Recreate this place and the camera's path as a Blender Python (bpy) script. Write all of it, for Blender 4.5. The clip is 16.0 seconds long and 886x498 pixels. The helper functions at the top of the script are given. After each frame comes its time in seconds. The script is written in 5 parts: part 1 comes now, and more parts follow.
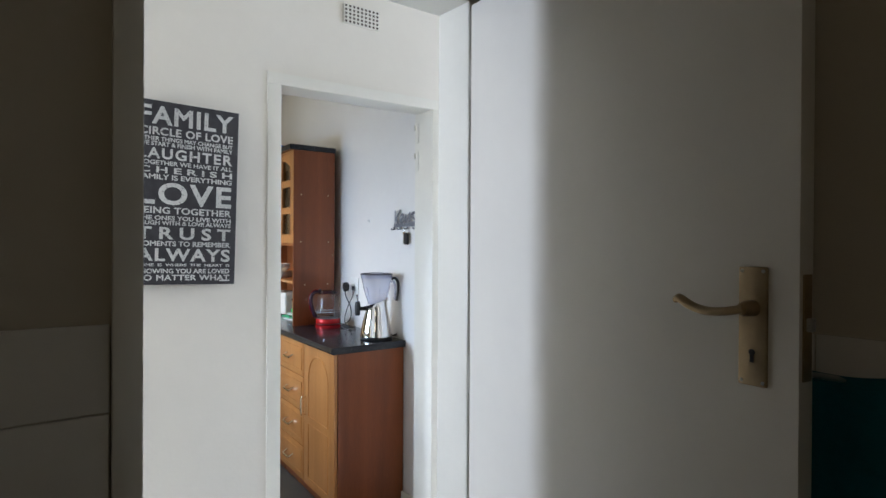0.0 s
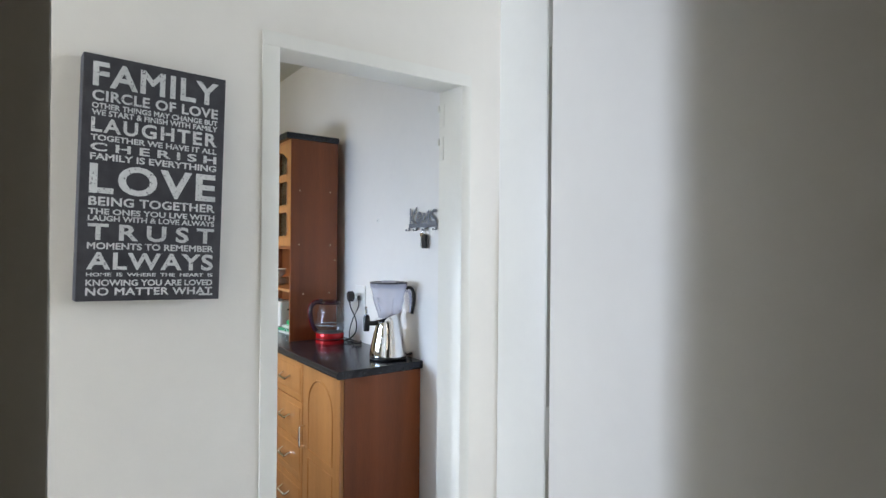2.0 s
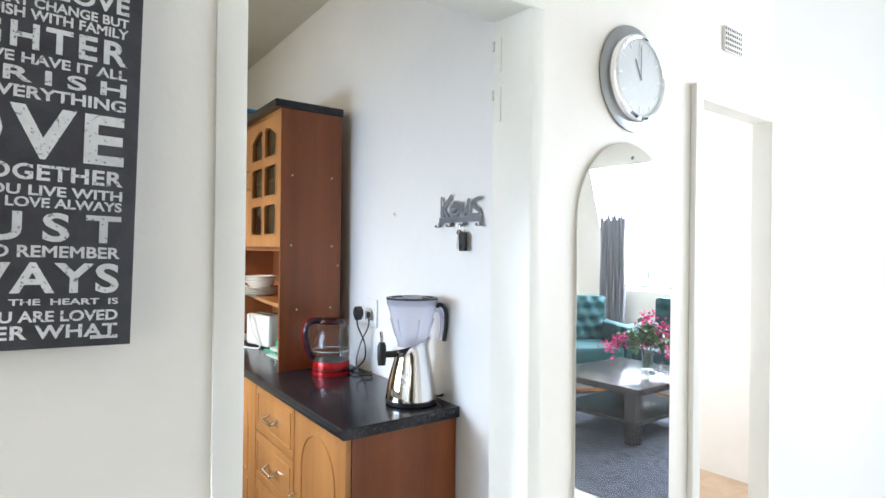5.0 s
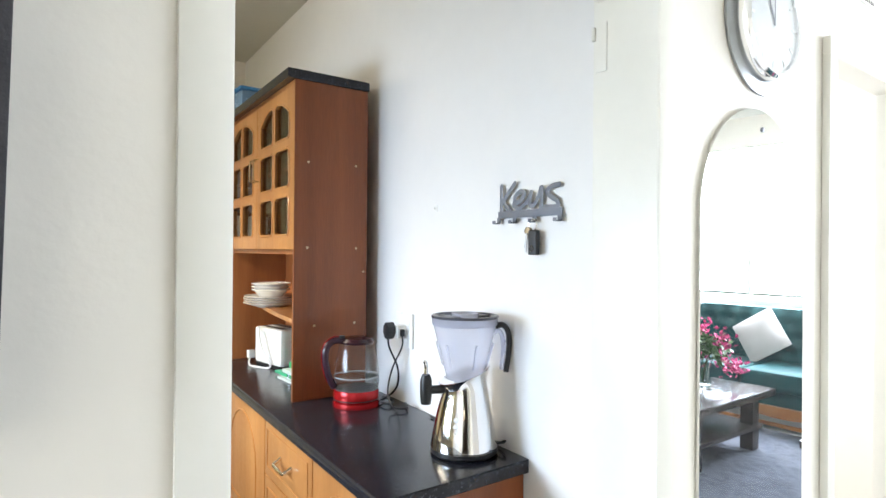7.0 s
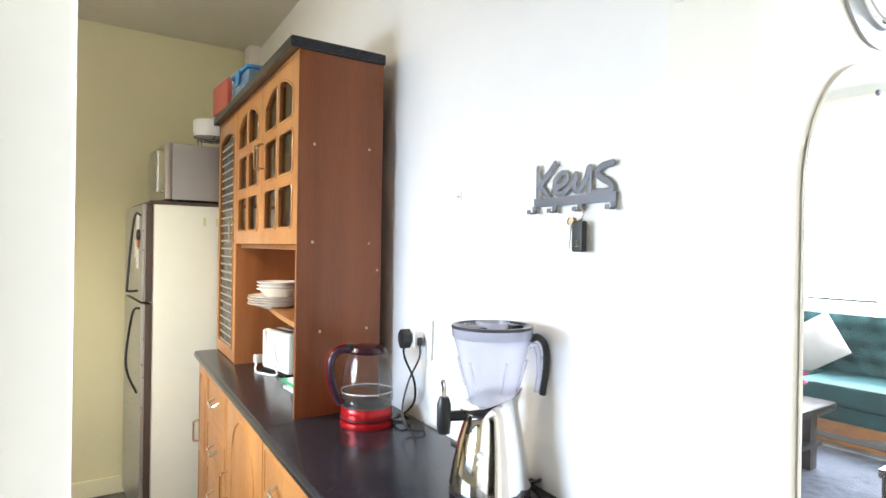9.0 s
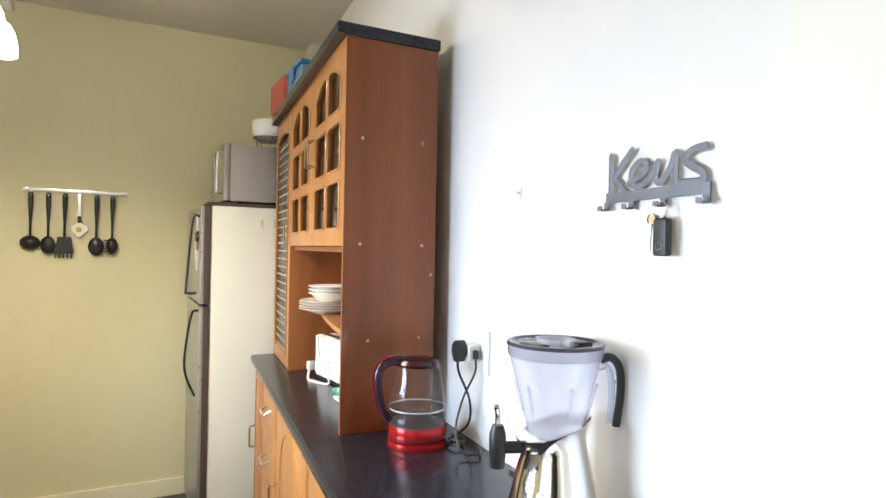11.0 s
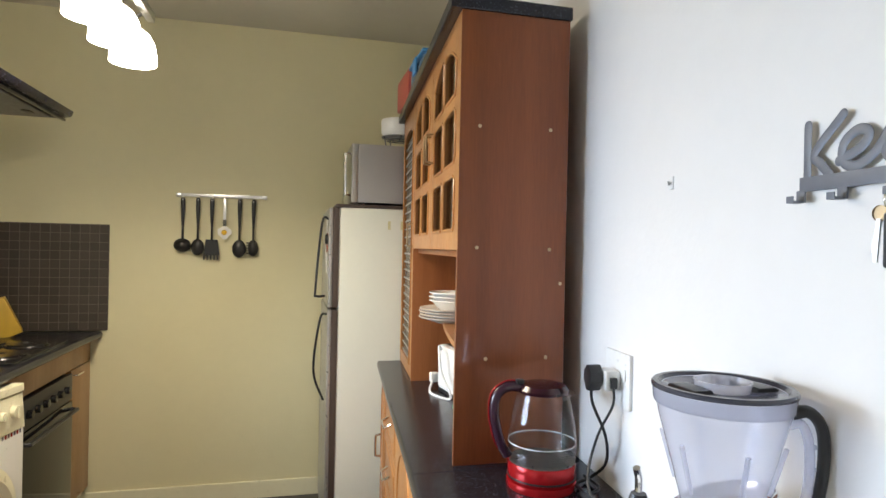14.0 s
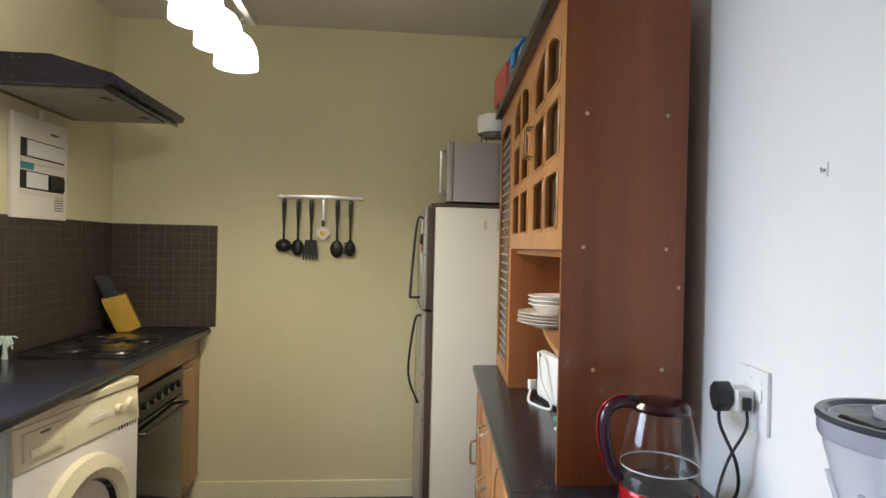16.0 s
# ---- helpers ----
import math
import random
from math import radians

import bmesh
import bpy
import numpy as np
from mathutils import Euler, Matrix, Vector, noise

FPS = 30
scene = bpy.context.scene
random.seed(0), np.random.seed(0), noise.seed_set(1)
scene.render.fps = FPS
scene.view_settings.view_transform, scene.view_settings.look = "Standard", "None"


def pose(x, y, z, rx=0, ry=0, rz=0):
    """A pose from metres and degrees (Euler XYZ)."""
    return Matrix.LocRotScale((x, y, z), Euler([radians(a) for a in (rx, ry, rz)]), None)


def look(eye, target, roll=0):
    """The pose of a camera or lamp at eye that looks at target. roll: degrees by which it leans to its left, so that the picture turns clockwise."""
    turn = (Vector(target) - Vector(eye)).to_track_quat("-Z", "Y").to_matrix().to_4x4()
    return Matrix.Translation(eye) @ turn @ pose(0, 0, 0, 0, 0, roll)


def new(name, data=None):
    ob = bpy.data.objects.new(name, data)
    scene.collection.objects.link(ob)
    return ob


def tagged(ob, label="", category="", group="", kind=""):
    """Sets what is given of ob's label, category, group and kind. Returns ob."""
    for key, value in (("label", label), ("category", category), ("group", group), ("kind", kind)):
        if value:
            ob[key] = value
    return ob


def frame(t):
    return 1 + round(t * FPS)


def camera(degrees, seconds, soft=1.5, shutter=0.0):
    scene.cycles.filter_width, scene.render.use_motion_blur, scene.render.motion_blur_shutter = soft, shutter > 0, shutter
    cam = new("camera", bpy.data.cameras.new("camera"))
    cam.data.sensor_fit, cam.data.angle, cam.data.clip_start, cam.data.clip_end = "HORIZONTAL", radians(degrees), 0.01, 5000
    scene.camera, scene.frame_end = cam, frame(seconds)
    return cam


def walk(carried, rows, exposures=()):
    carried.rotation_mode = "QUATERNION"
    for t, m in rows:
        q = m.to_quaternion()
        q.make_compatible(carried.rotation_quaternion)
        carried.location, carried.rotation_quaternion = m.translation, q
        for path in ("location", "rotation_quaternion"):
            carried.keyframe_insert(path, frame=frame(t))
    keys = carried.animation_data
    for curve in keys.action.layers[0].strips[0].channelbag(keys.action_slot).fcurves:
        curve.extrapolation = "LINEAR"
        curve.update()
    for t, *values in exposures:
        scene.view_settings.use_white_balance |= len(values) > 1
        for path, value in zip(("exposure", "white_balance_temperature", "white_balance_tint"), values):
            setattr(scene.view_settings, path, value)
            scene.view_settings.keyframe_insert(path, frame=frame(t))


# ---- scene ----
cam = camera(73.1, 16.0)
PATH = [
    (0, (-0.055, -0.04, 1.393), (1.169, 1.542, 1.382), 0.3),
    (0.5, (-0.008, 0.081, 1.395), (1.219, 1.661, 1.387), 0.3),
    (1, (0.01, 0.19, 1.395), (1.246, 1.763, 1.389), 0.4),
    (1.5, (0.062, 0.293, 1.395), (1.296, 1.866, 1.391), 0.5),
    (2, (0.117, 0.417, 1.397), (1.36, 1.983, 1.396), 0.5),
    (2.5, (0.18, 0.535, 1.403), (1.43, 2.096, 1.398), 0.7),
    (3, (0.251, 0.642, 1.402), (1.503, 2.202, 1.4), 0.6),
    (5.5, (0.519, 1.208, 1.401), (1.757, 2.779, 1.406), 0.6),
    (6, (0.574, 1.317, 1.402), (1.801, 2.896, 1.407), 0.4),
    (6.5, (0.629, 1.433, 1.399), (1.842, 3.023, 1.403), 0.4),
    (7, (0.659, 1.539, 1.408), (1.867, 3.133, 1.412), 0.5),
    (7.5, (0.697, 1.612, 1.407), (1.891, 3.217, 1.418), 0.7),
    (8, (0.736, 1.659, 1.404), (1.921, 3.27, 1.401), 0.7),
    (8.5, (0.79, 1.707, 1.402), (1.952, 3.335, 1.396), 0.8),
    (9, (0.839, 1.754, 1.402), (1.967, 3.405, 1.398), 0.9),
    (11.5, (0.984, 1.912, 1.402), (1.85, 3.715, 1.402), 1.1),
    (12, (1.009, 1.947, 1.411), (1.807, 3.781, 1.408), 1.1),
    (12.5, (1.026, 1.988, 1.413), (1.764, 3.847, 1.409), 1.1),
    (13, (1.058, 2.021, 1.414), (1.717, 3.909, 1.412), 1.1),
    (13.5, (1.079, 2.046, 1.414), (1.651, 3.963, 1.41), 1.1),
    (14, (1.097, 2.074, 1.41), (1.582, 4.014, 1.407), 1.2),
    (14.5, (1.115, 2.099, 1.412), (1.514, 4.059, 1.406), 1.2),
    (15, (1.119, 2.121, 1.408), (1.441, 4.095, 1.405), 1.3),
    (15.5, (1.107, 2.143, 1.406), (1.357, 4.128, 1.405), 1.4),
    (16, (1.104, 2.173, 1.405), (1.279, 4.165, 1.4), 1.3),
]
EXPOSURES = [(0, -0.5, 6200, 12), (1.5, -0.5, 6200, 12), (2.5, -0.32, 6200, 12), (3, -0.15, 6200, 12), (5.5, 0.0, 6400, 11), (7, 0.2, 6500, 10), (8, 0.42, 6550, 10), (9, 0.5, 6600, 11),
             (11.5, 0.42, 6650, 12), (13, 0.24, 6650, 12), (14.5, -0.06, 6600, 12), (16, -0.25, 6550, 12)]
walk(cam, [(t, look(eye, target, roll)) for t, eye, target, roll in PATH], EXPOSURES)

# ---- world and lamps ----
world = bpy.data.worlds.new("sky")
scene.world = world
world.use_nodes = True
sky = world.node_tree.nodes.new("ShaderNodeTexSky")
sky.sky_type, sky.sun_disc = "NISHITA", False
sky.sun_elevation, sky.sun_rotation = radians(48), radians(60)
world.node_tree.links.new(sky.outputs[0], world.node_tree.nodes["Background"].inputs[0])
world.node_tree.nodes["Background"].inputs[1].default_value = 0.12


def area_lamp(name, at, target, w, h, watts, colour):
    data = bpy.data.lights.new(name, "AREA")
    data.shape, data.size, data.size_y, data.energy, data.color = "RECTANGLE", w, h, watts, colour
    ob = new(name, data)
    ob.matrix_world = look(at, target)
    return ob


DAY = (0.78, 0.865, 1.0)
area_lamp("daylight_living", (6.56, 0.32, 1.70), (4.0, 0.32, 0.9), 3.1, 1.45, 440, DAY)
area_lamp("daylight_kitchen", (-0.46, 3.42, 1.32), (1.8, 3.0, -0.15), 1.0, 0.7, 44, (0.64, 0.79, 1.0)).data.spread = radians(137)
area_lamp("daylight_hall", (-1.33, 2.115, 1.4), (0.9, 1.3, 1.1), 0.15, 1.4, 71, (0.76, 0.855, 1.0))
# weak warm fill added to lift the bathroom; no such source is known
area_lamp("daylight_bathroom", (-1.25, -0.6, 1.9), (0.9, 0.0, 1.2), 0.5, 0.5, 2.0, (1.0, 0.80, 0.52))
area_lamp("daylight_bedroom", (2.85, 5.3, 1.6), (2.85, 3.0, 1.3), 1.2, 1.1, 120, DAY)
sun_data = bpy.data.lights.new("sun", "SUN")
sun_data.energy, sun_data.angle, sun_data.color = 2.5, radians(0.5), (1, 0.95, 0.88)
new("sun", sun_data).matrix_world = look((0, 0, 9), (-3.2, 1.8, 5))


# ---- materials ----
def material(name, colour, rough=0.6, metal=0.0, scale=6.0, vary=0.08, bump=0.0, bump_scale=60.0, rough_vary=0.08, stretch=(1, 1, 1),
             random_tint=0.0, coat=0.0, transmission=0.0, ior=1.45):
    m = bpy.data.materials.new(name)
    m.use_nodes = True
    n, l = m.node_tree.nodes, m.node_tree.links
    b = n["Principled BSDF"]
    co = n.new("ShaderNodeTexCoord")
    mp = n.new("ShaderNodeMapping")
    mp.inputs["Scale"].default_value = stretch
    l.new(co.outputs["Object"], mp.inputs[0])
    big, fine = n.new("ShaderNodeTexNoise"), n.new("ShaderNodeTexNoise")
    big.inputs["Scale"].default_value, fine.inputs["Scale"].default_value = scale, scale * 9
    big.inputs["Detail"].default_value, fine.inputs["Detail"].default_value = 4, 3
    for x in (big, fine):
        l.new(mp.outputs[0], x.inputs["Vector"])
    add = n.new("ShaderNodeMath")
    add.operation = "MULTIPLY_ADD"
    add.inputs[1].default_value = 0.4
    l.new(fine.outputs["Fac"], add.inputs[0])
    l.new(big.outputs["Fac"], add.inputs[2])
    rng = n.new("ShaderNodeMapRange")
    rng.inputs["From Min"].default_value, rng.inputs["From Max"].default_value = 0.4, 1.0
    rng.inputs["To Min"].default_value, rng.inputs["To Max"].default_value = 1 - vary, 1 + vary
    l.new(add.outputs[0], rng.inputs["Value"])
    last = rng.outputs[0]
    if random_tint:
        info = n.new("ShaderNodeObjectInfo")
        tint = n.new("ShaderNodeMapRange")
        tint.inputs["To Min"].default_value, tint.inputs["To Max"].default_value = 1 - random_tint, 1 + random_tint
        l.new(info.outputs["Random"], tint.inputs["Value"])
        mul = n.new("ShaderNodeMath")
        mul.operation = "MULTIPLY"
        l.new(last, mul.inputs[0]), l.new(tint.outputs[0], mul.inputs[1])
        last = mul.outputs[0]
    vm = n.new("ShaderNodeVectorMath")
    vm.operation = "SCALE"
    vm.inputs[0].default_value = colour
    l.new(last, vm.inputs["Scale"])
    l.new(vm.outputs[0], b.inputs["Base Color"])
    rr = n.new("ShaderNodeMapRange")
    rr.inputs["To Min"].default_value, rr.inputs["To Max"].default_value = max(0.02, rough - rough_vary), min(1, rough + rough_vary)
    l.new(fine.outputs["Fac"], rr.inputs["Value"])
    l.new(rr.outputs[0], b.inputs["Roughness"])
    b.inputs["Metallic"].default_value = metal
    b.inputs["Coat Weight"].default_value = coat
    b.inputs["Transmission Weight"].default_value = transmission
    b.inputs["IOR"].default_value = ior
    if bump:
        bn, bp = n.new("ShaderNodeTexNoise"), n.new("ShaderNodeBump")
        bn.inputs["Scale"].default_value, bn.inputs["Detail"].default_value = bump_scale, 5
        bp.inputs["Strength"].default_value, bp.inputs["Distance"].default_value = bump, 0.004
        l.new(mp.outputs[0], bn.inputs["Vector"])
        l.new(bn.outputs["Fac"], bp.inputs["Height"])
        l.new(bp.outputs[0], b.inputs["Normal"])
    return m


def wood(name, dark, light, rough=0.35, axis="Z", scale=9.0, coat=0.15):
    m = material(name, (1, 1, 1), rough, coat=coat, bump=0.05, bump_scale=40)
    n, l = m.node_tree.nodes, m.node_tree.links
    b = n["Principled BSDF"]
    mp = n.new("ShaderNodeMapping")
    s = {"X": (0.08, 1, 1), "Y": (1, 0.08, 1), "Z": (1, 1, 0.08)}[axis]
    mp.inputs["Scale"].default_value = s
    co = n.new("ShaderNodeTexCoord")
    l.new(co.outputs["Object"], mp.inputs[0])
    a, c = n.new("ShaderNodeTexNoise"), n.new("ShaderNodeTexNoise")
    a.inputs["Scale"].default_value, a.inputs["Detail"].default_value, a.inputs["Distortion"].default_value = scale, 5, 0.6
    c.inputs["Scale"].default_value, c.inputs["Detail"].default_value = scale * 22, 3
    l.new(mp.outputs[0], a.inputs["Vector"]), l.new(mp.outputs[0], c.inputs["Vector"])
    mix = n.new("ShaderNodeMath")
    mix.operation, mix.inputs[1].default_value = "MULTIPLY_ADD", 0.35
    l.new(c.outputs["Fac"], mix.inputs[0]), l.new(a.outputs["Fac"], mix.inputs[2])
    ramp = n.new("ShaderNodeValToRGB")
    ramp.color_ramp.elements[0].position, ramp.color_ramp.elements[1].position = 0.45, 0.92
    ramp.color_ramp.elements[0].color, ramp.color_ramp.elements[1].color = (*dark, 1), (*light, 1)
    l.new(mix.outputs[0], ramp.inputs[0])
    l.new(ramp.outputs[0], b.inputs["Base Color"])
    return m


def speckled(name, base, fleck, rough, amount=0.62, scale=260.0):
    m = material(name, base, rough, vary=0.25, scale=8)
    n, l = m.node_tree.nodes, m.node_tree.links
    b = n["Principled BSDF"]
    src = b.inputs["Base Color"].links[0].from_socket
    no = n.new("ShaderNodeTexNoise")
    no.inputs["Scale"].default_value, no.inputs["Detail"].default_value = scale, 2
    co = n.new("ShaderNodeTexCoord")
    l.new(co.outputs["Object"], no.inputs["Vector"])
    ramp = n.new("ShaderNodeValToRGB")
    ramp.color_ramp.elements[0].position, ramp.color_ramp.elements[1].position = amount, amount + 0.06
    l.new(no.outputs["Fac"], ramp.inputs[0])
    mx = n.new("ShaderNodeMix")
    mx.data_type = "RGBA"
    l.new(ramp.outputs[0], mx.inputs["Factor"])
    l.new(src, mx.inputs["A"])
    mx.inputs["B"].default_value = (*fleck, 1)
    l.new(mx.outputs["Result"], b.inputs["Base Color"])
    return m


def emitter(name, colour, strength):
    m = bpy.data.materials.new(name)
    m.use_nodes = True
    b = m.node_tree.nodes["Principled BSDF"]
    b.inputs["Base Color"].default_value = (0.8, 0.8, 0.78, 1)
    b.inputs["Emission Color"].default_value = (*colour, 1)
    b.inputs["Emission Strength"].default_value = strength
    return m


def clear_glass(name, tint=(1, 1, 1), rough=0.0, ior=1.45):
    m = bpy.data.materials.new(name)
    m.use_nodes = True
    n, l = m.node_tree.nodes, m.node_tree.links
    n.remove(n["Principled BSDF"])
    g = n.new("ShaderNodeBsdfGlass")
    g.inputs["Color"].default_value, g.inputs["Roughness"].default_value, g.inputs["IOR"].default_value = (*tint, 1), rough, ior
    l.new(g.outputs[0], n["Material Output"].inputs[0])
    return m


def sheen(n, l, low=0.04):
    """The gloss of a thin pane, the same from both its sides."""
    lw, pw, mr = n.new("ShaderNodeLayerWeight"), n.new("ShaderNodeMath"), n.new("ShaderNodeMapRange")
    lw.inputs["Blend"].default_value = 0.5
    pw.operation, pw.inputs[1].default_value = "POWER", 4.0
    mr.inputs["To Min"].default_value, mr.inputs["To Max"].default_value = low, 0.85
    l.new(lw.outputs["Facing"], pw.inputs[0]), l.new(pw.outputs[0], mr.inputs["Value"])
    return mr


def thin_glass(name, tint, gloss=0.1):
    m = bpy.data.materials.new(name)
    m.use_nodes = True
    n, l = m.node_tree.nodes, m.node_tree.links
    n.remove(n["Principled BSDF"])
    t, g, mx, fr = n.new("ShaderNodeBsdfTransparent"), n.new("ShaderNodeBsdfGlossy"), n.new("ShaderNodeMixShader"), sheen(n, l)
    t.inputs[0].default_value = (*tint, 1)
    g.inputs["Roughness"].default_value = gloss
    l.new(fr.outputs[0], mx.inputs[0]), l.new(t.outputs[0], mx.inputs[1]), l.new(g.outputs[0], mx.inputs[2])
    l.new(mx.outputs[0], n["Material Output"].inputs[0])
    return m


def frosted(name, tint, clear):
    """Milky plastic: part see-through, part translucent, with a sheen."""
    m = bpy.data.materials.new(name)
    m.use_nodes = True
    n, l = m.node_tree.nodes, m.node_tree.links
    n.remove(n["Principled BSDF"])
    t, tr, df, gl = n.new("ShaderNodeBsdfTransparent"), n.new("ShaderNodeBsdfTranslucent"), n.new("ShaderNodeBsdfDiffuse"), n.new("ShaderNodeBsdfGlossy")
    for x in (t, tr, df):
        x.inputs["Color"].default_value = (*tint, 1)
    gl.inputs["Roughness"].default_value = 0.18
    a, b, c, fr = n.new("ShaderNodeMixShader"), n.new("ShaderNodeMixShader"), n.new("ShaderNodeMixShader"), sheen(n, l, 0.03)
    a.inputs[0].default_value, b.inputs[0].default_value = 0.35, clear
    l.new(tr.outputs[0], a.inputs[1]), l.new(df.outputs[0], a.inputs[2])
    l.new(a.outputs[0], b.inputs[1]), l.new(t.outputs[0], b.inputs[2])
    l.new(fr.outputs[0], c.inputs[0]), l.new(b.outputs[0], c.inputs[1]), l.new(gl.outputs[0], c.inputs[2])
    l.new(c.outputs[0], n["Material Output"].inputs[0])
    return m


CREAM = material("cream_wall_paint", (0.76, 0.72, 0.645), 0.62, scale=2.5, vary=0.03, bump=0.12, bump_scale=70)
KEYPAINT = material("white_wall_paint", (0.78, 0.765, 0.74), 0.6, scale=2.5, vary=0.03, bump=0.12, bump_scale=70)
OLIVE = material("pale_yellow_green_wall_paint", (0.655, 0.615, 0.405), 0.6, scale=2.2, vary=0.035, bump=0.1, bump_scale=60)
BATHPAINT = material("beige_bathroom_paint", (0.52, 0.47, 0.38), 0.6, scale=2.5, vary=0.04, bump=0.1)
CEIL = material("white_ceiling_paint", (0.66, 0.65, 0.60), 0.75, scale=2, vary=0.03, bump=0.05)
CEILKITCHEN = material("dull_kitchen_ceiling_paint", (0.62, 0.595, 0.51), 0.8, scale=2, vary=0.05, bump=0.05)
FRAMEPAINT = material("cream_enamel_paint", (0.76, 0.74, 0.67), 0.35, scale=5, vary=0.03, bump=0.06, bump_scale=25)
DOORPAINT = material("white_door_enamel", (0.72, 0.69, 0.63), 0.4, scale=3, vary=0.03, bump=0.05, bump_scale=40)
DARKFLOOR = material("dark_grey_vinyl", (0.07, 0.068, 0.062), 0.45, scale=5, vary=0.25, bump=0.1)
TILEWHITE = material("white_marble_tile", (0.78, 0.78, 0.77), 0.15, scale=4, vary=0.05, random_tint=0.03)
BATHTILE = material("white_ceramic_tile", (0.7, 0.68, 0.63), 0.2, scale=3, vary=0.02, random_tint=0.02)
GROUT = material("grey_grout", (0.35, 0.34, 0.32), 0.9, scale=20, vary=0.15)
MOSAIC = material("dark_mosaic_tile", (0.058, 0.047, 0.038), 0.42, scale=12, vary=0.2, random_tint=0.18)
MOSAICGROUT = material("light_mosaic_grout", (0.15, 0.13, 0.105), 0.9, scale=30, vary=0.2)
WOODSIDE = wood("cherry_veneer", (0.16, 0.040, 0.011), (0.27, 0.075, 0.021), 0.36)
WOODDOOR = wood("honey_wood_door", (0.33, 0.132, 0.036), (0.48, 0.215, 0.066), 0.34)
WOODIN = wood("cherry_interior_veneer", (0.25, 0.08, 0.024), (0.37, 0.13, 0.04), 0.45)
WOODOVEN = wood("light_oak_door", (0.33, 0.19, 0.085), (0.47, 0.29, 0.14), 0.45)
COUNTER = speckled("black_speckled_laminate", (0.013, 0.013, 0.018), (0.05, 0.056, 0.075), 0.2, 0.6, 200.0)
CHROME = material("polished_chrome", (0.85, 0.85, 0.86), 0.08, 1.0, vary=0.02, rough_vary=0.03)
STEEL = material("brushed_steel", (0.55, 0.55, 0.54), 0.3, 1.0, vary=0.05, stretch=(1, 1, 12))
BRASS = material("dull_brass", (0.36, 0.27, 0.16), 0.4, 0.9, scale=30, vary=0.2)
BLACK = material("black_plastic", (0.014, 0.014, 0.015), 0.35, scale=20, vary=0.2)
BLACKGLOSS = material("black_gloss", (0.01, 0.01, 0.011), 0.08, scale=20, vary=0.1, rough_vary=0.03)
GREYMETAL = material("grey_powder_coat", (0.15, 0.16, 0.185), 0.45, 0.2, scale=30, vary=0.1)
WHITEPL = material("white_plastic", (0.78, 0.78, 0.76), 0.3, scale=8, vary=0.03)
CREAMENAMEL = material("aged_cream_enamel", (0.74, 0.71, 0.52), 0.3, scale=4, vary=0.04)
WHITEENAMEL = material("white_enamel", (0.76, 0.77, 0.74), 0.3, scale=4, vary=0.03)
FRIDGESIDE = material("cream_fridge_side", (0.70, 0.70, 0.60), 0.4, scale=5, vary=0.03, bump=0.08, bump_scale=180)
FRIDGEDOOR = material("silver_fridge_door", (0.45, 0.45, 0.44), 0.3, 0.7, scale=5, vary=0.04)
FRIDGEEDGE = material("dark_brown_door_edge", (0.07, 0.05, 0.04), 0.4, scale=5, vary=0.1)
CERAMIC = material("cream_ceramic", (0.78, 0.74, 0.67), 0.15, scale=10, vary=0.03)
MIRROR = material("mirror_silver", (0.93, 0.94, 0.94), 0.0, 0.97, vary=0.0, rough_vary=0.0)
MIRROR.node_tree.nodes["Principled BSDF"].inputs["Roughness"].default_value = 0.0
for link in list(MIRROR.node_tree.nodes["Principled BSDF"].inputs["Roughness"].links):
    MIRROR.node_tree.links.remove(link)
GREENVELVET = material("green_velvet", (0.010, 0.068, 0.073), 0.75, scale=5, vary=0.3, bump=0.15, bump_scale=120)
RUG = material("blue_grey_shag", (0.075, 0.085, 0.11), 0.95, scale=6, vary=0.35, bump=1.0, bump_scale=90)
DARKWOOD = material("dark_glossy_wood", (0.03, 0.024, 0.022), 0.2, scale=6, vary=0.25, rough_vary=0.04, stretch=(0.2, 1, 1))
CURTAIN = material("grey_curtain_cloth", (0.22, 0.22, 0.24), 0.85, scale=8, vary=0.12, bump=0.2, bump_scale=200)
SIGNBLACK = material("charcoal_canvas", (0.036, 0.034, 0.038), 0.7, scale=25, vary=0.4, bump=0.2, bump_scale=300)
SIGNWHITE = speckled("off_white_print", (0.56, 0.56, 0.54), (0.16, 0.155, 0.16), 0.75, 0.62, 190.0)
RED = material("red_plastic", (0.42, 0.012, 0.015), 0.2, 0.4, scale=10, vary=0.1)
TEAL = material("teal_towel", (0.0, 0.11, 0.15), 0.95, scale=8, vary=0.2, bump=0.6, bump_scale=220)
GLASS = clear_glass("kettle_glass")
PANE = thin_glass("cabinet_pane", (0.72, 0.70, 0.66), 0.05)
WINDOWPANE = thin_glass("window_glass", (0.95, 0.97, 0.97), 0.0)
FROST = frosted("frosted_plastic", (0.89, 0.90, 0.96), 0.63)
SKIRT = frosted("smoky_lilac_plastic", (0.62, 0.64, 0.74), 0.5)
LIDTOP = frosted("smoky_lid_plastic", (0.2, 0.2, 0.235), 0.3)
BODYGLASS = thin_glass("thin_clear_glass", (0.985, 0.99, 0.99), 0.02)
WATER = thin_glass("still_water", (0.88, 0.91, 0.92), 0.02)


# ---- mesh helpers ----
def box_into(bm, lo, hi):
    m = Matrix.LocRotScale([(a + b) / 2 for a, b in zip(lo, hi)], None, [abs(b - a) for a, b in zip(lo, hi)])
    return bmesh.ops.create_cube(bm, size=1, matrix=m)["verts"]


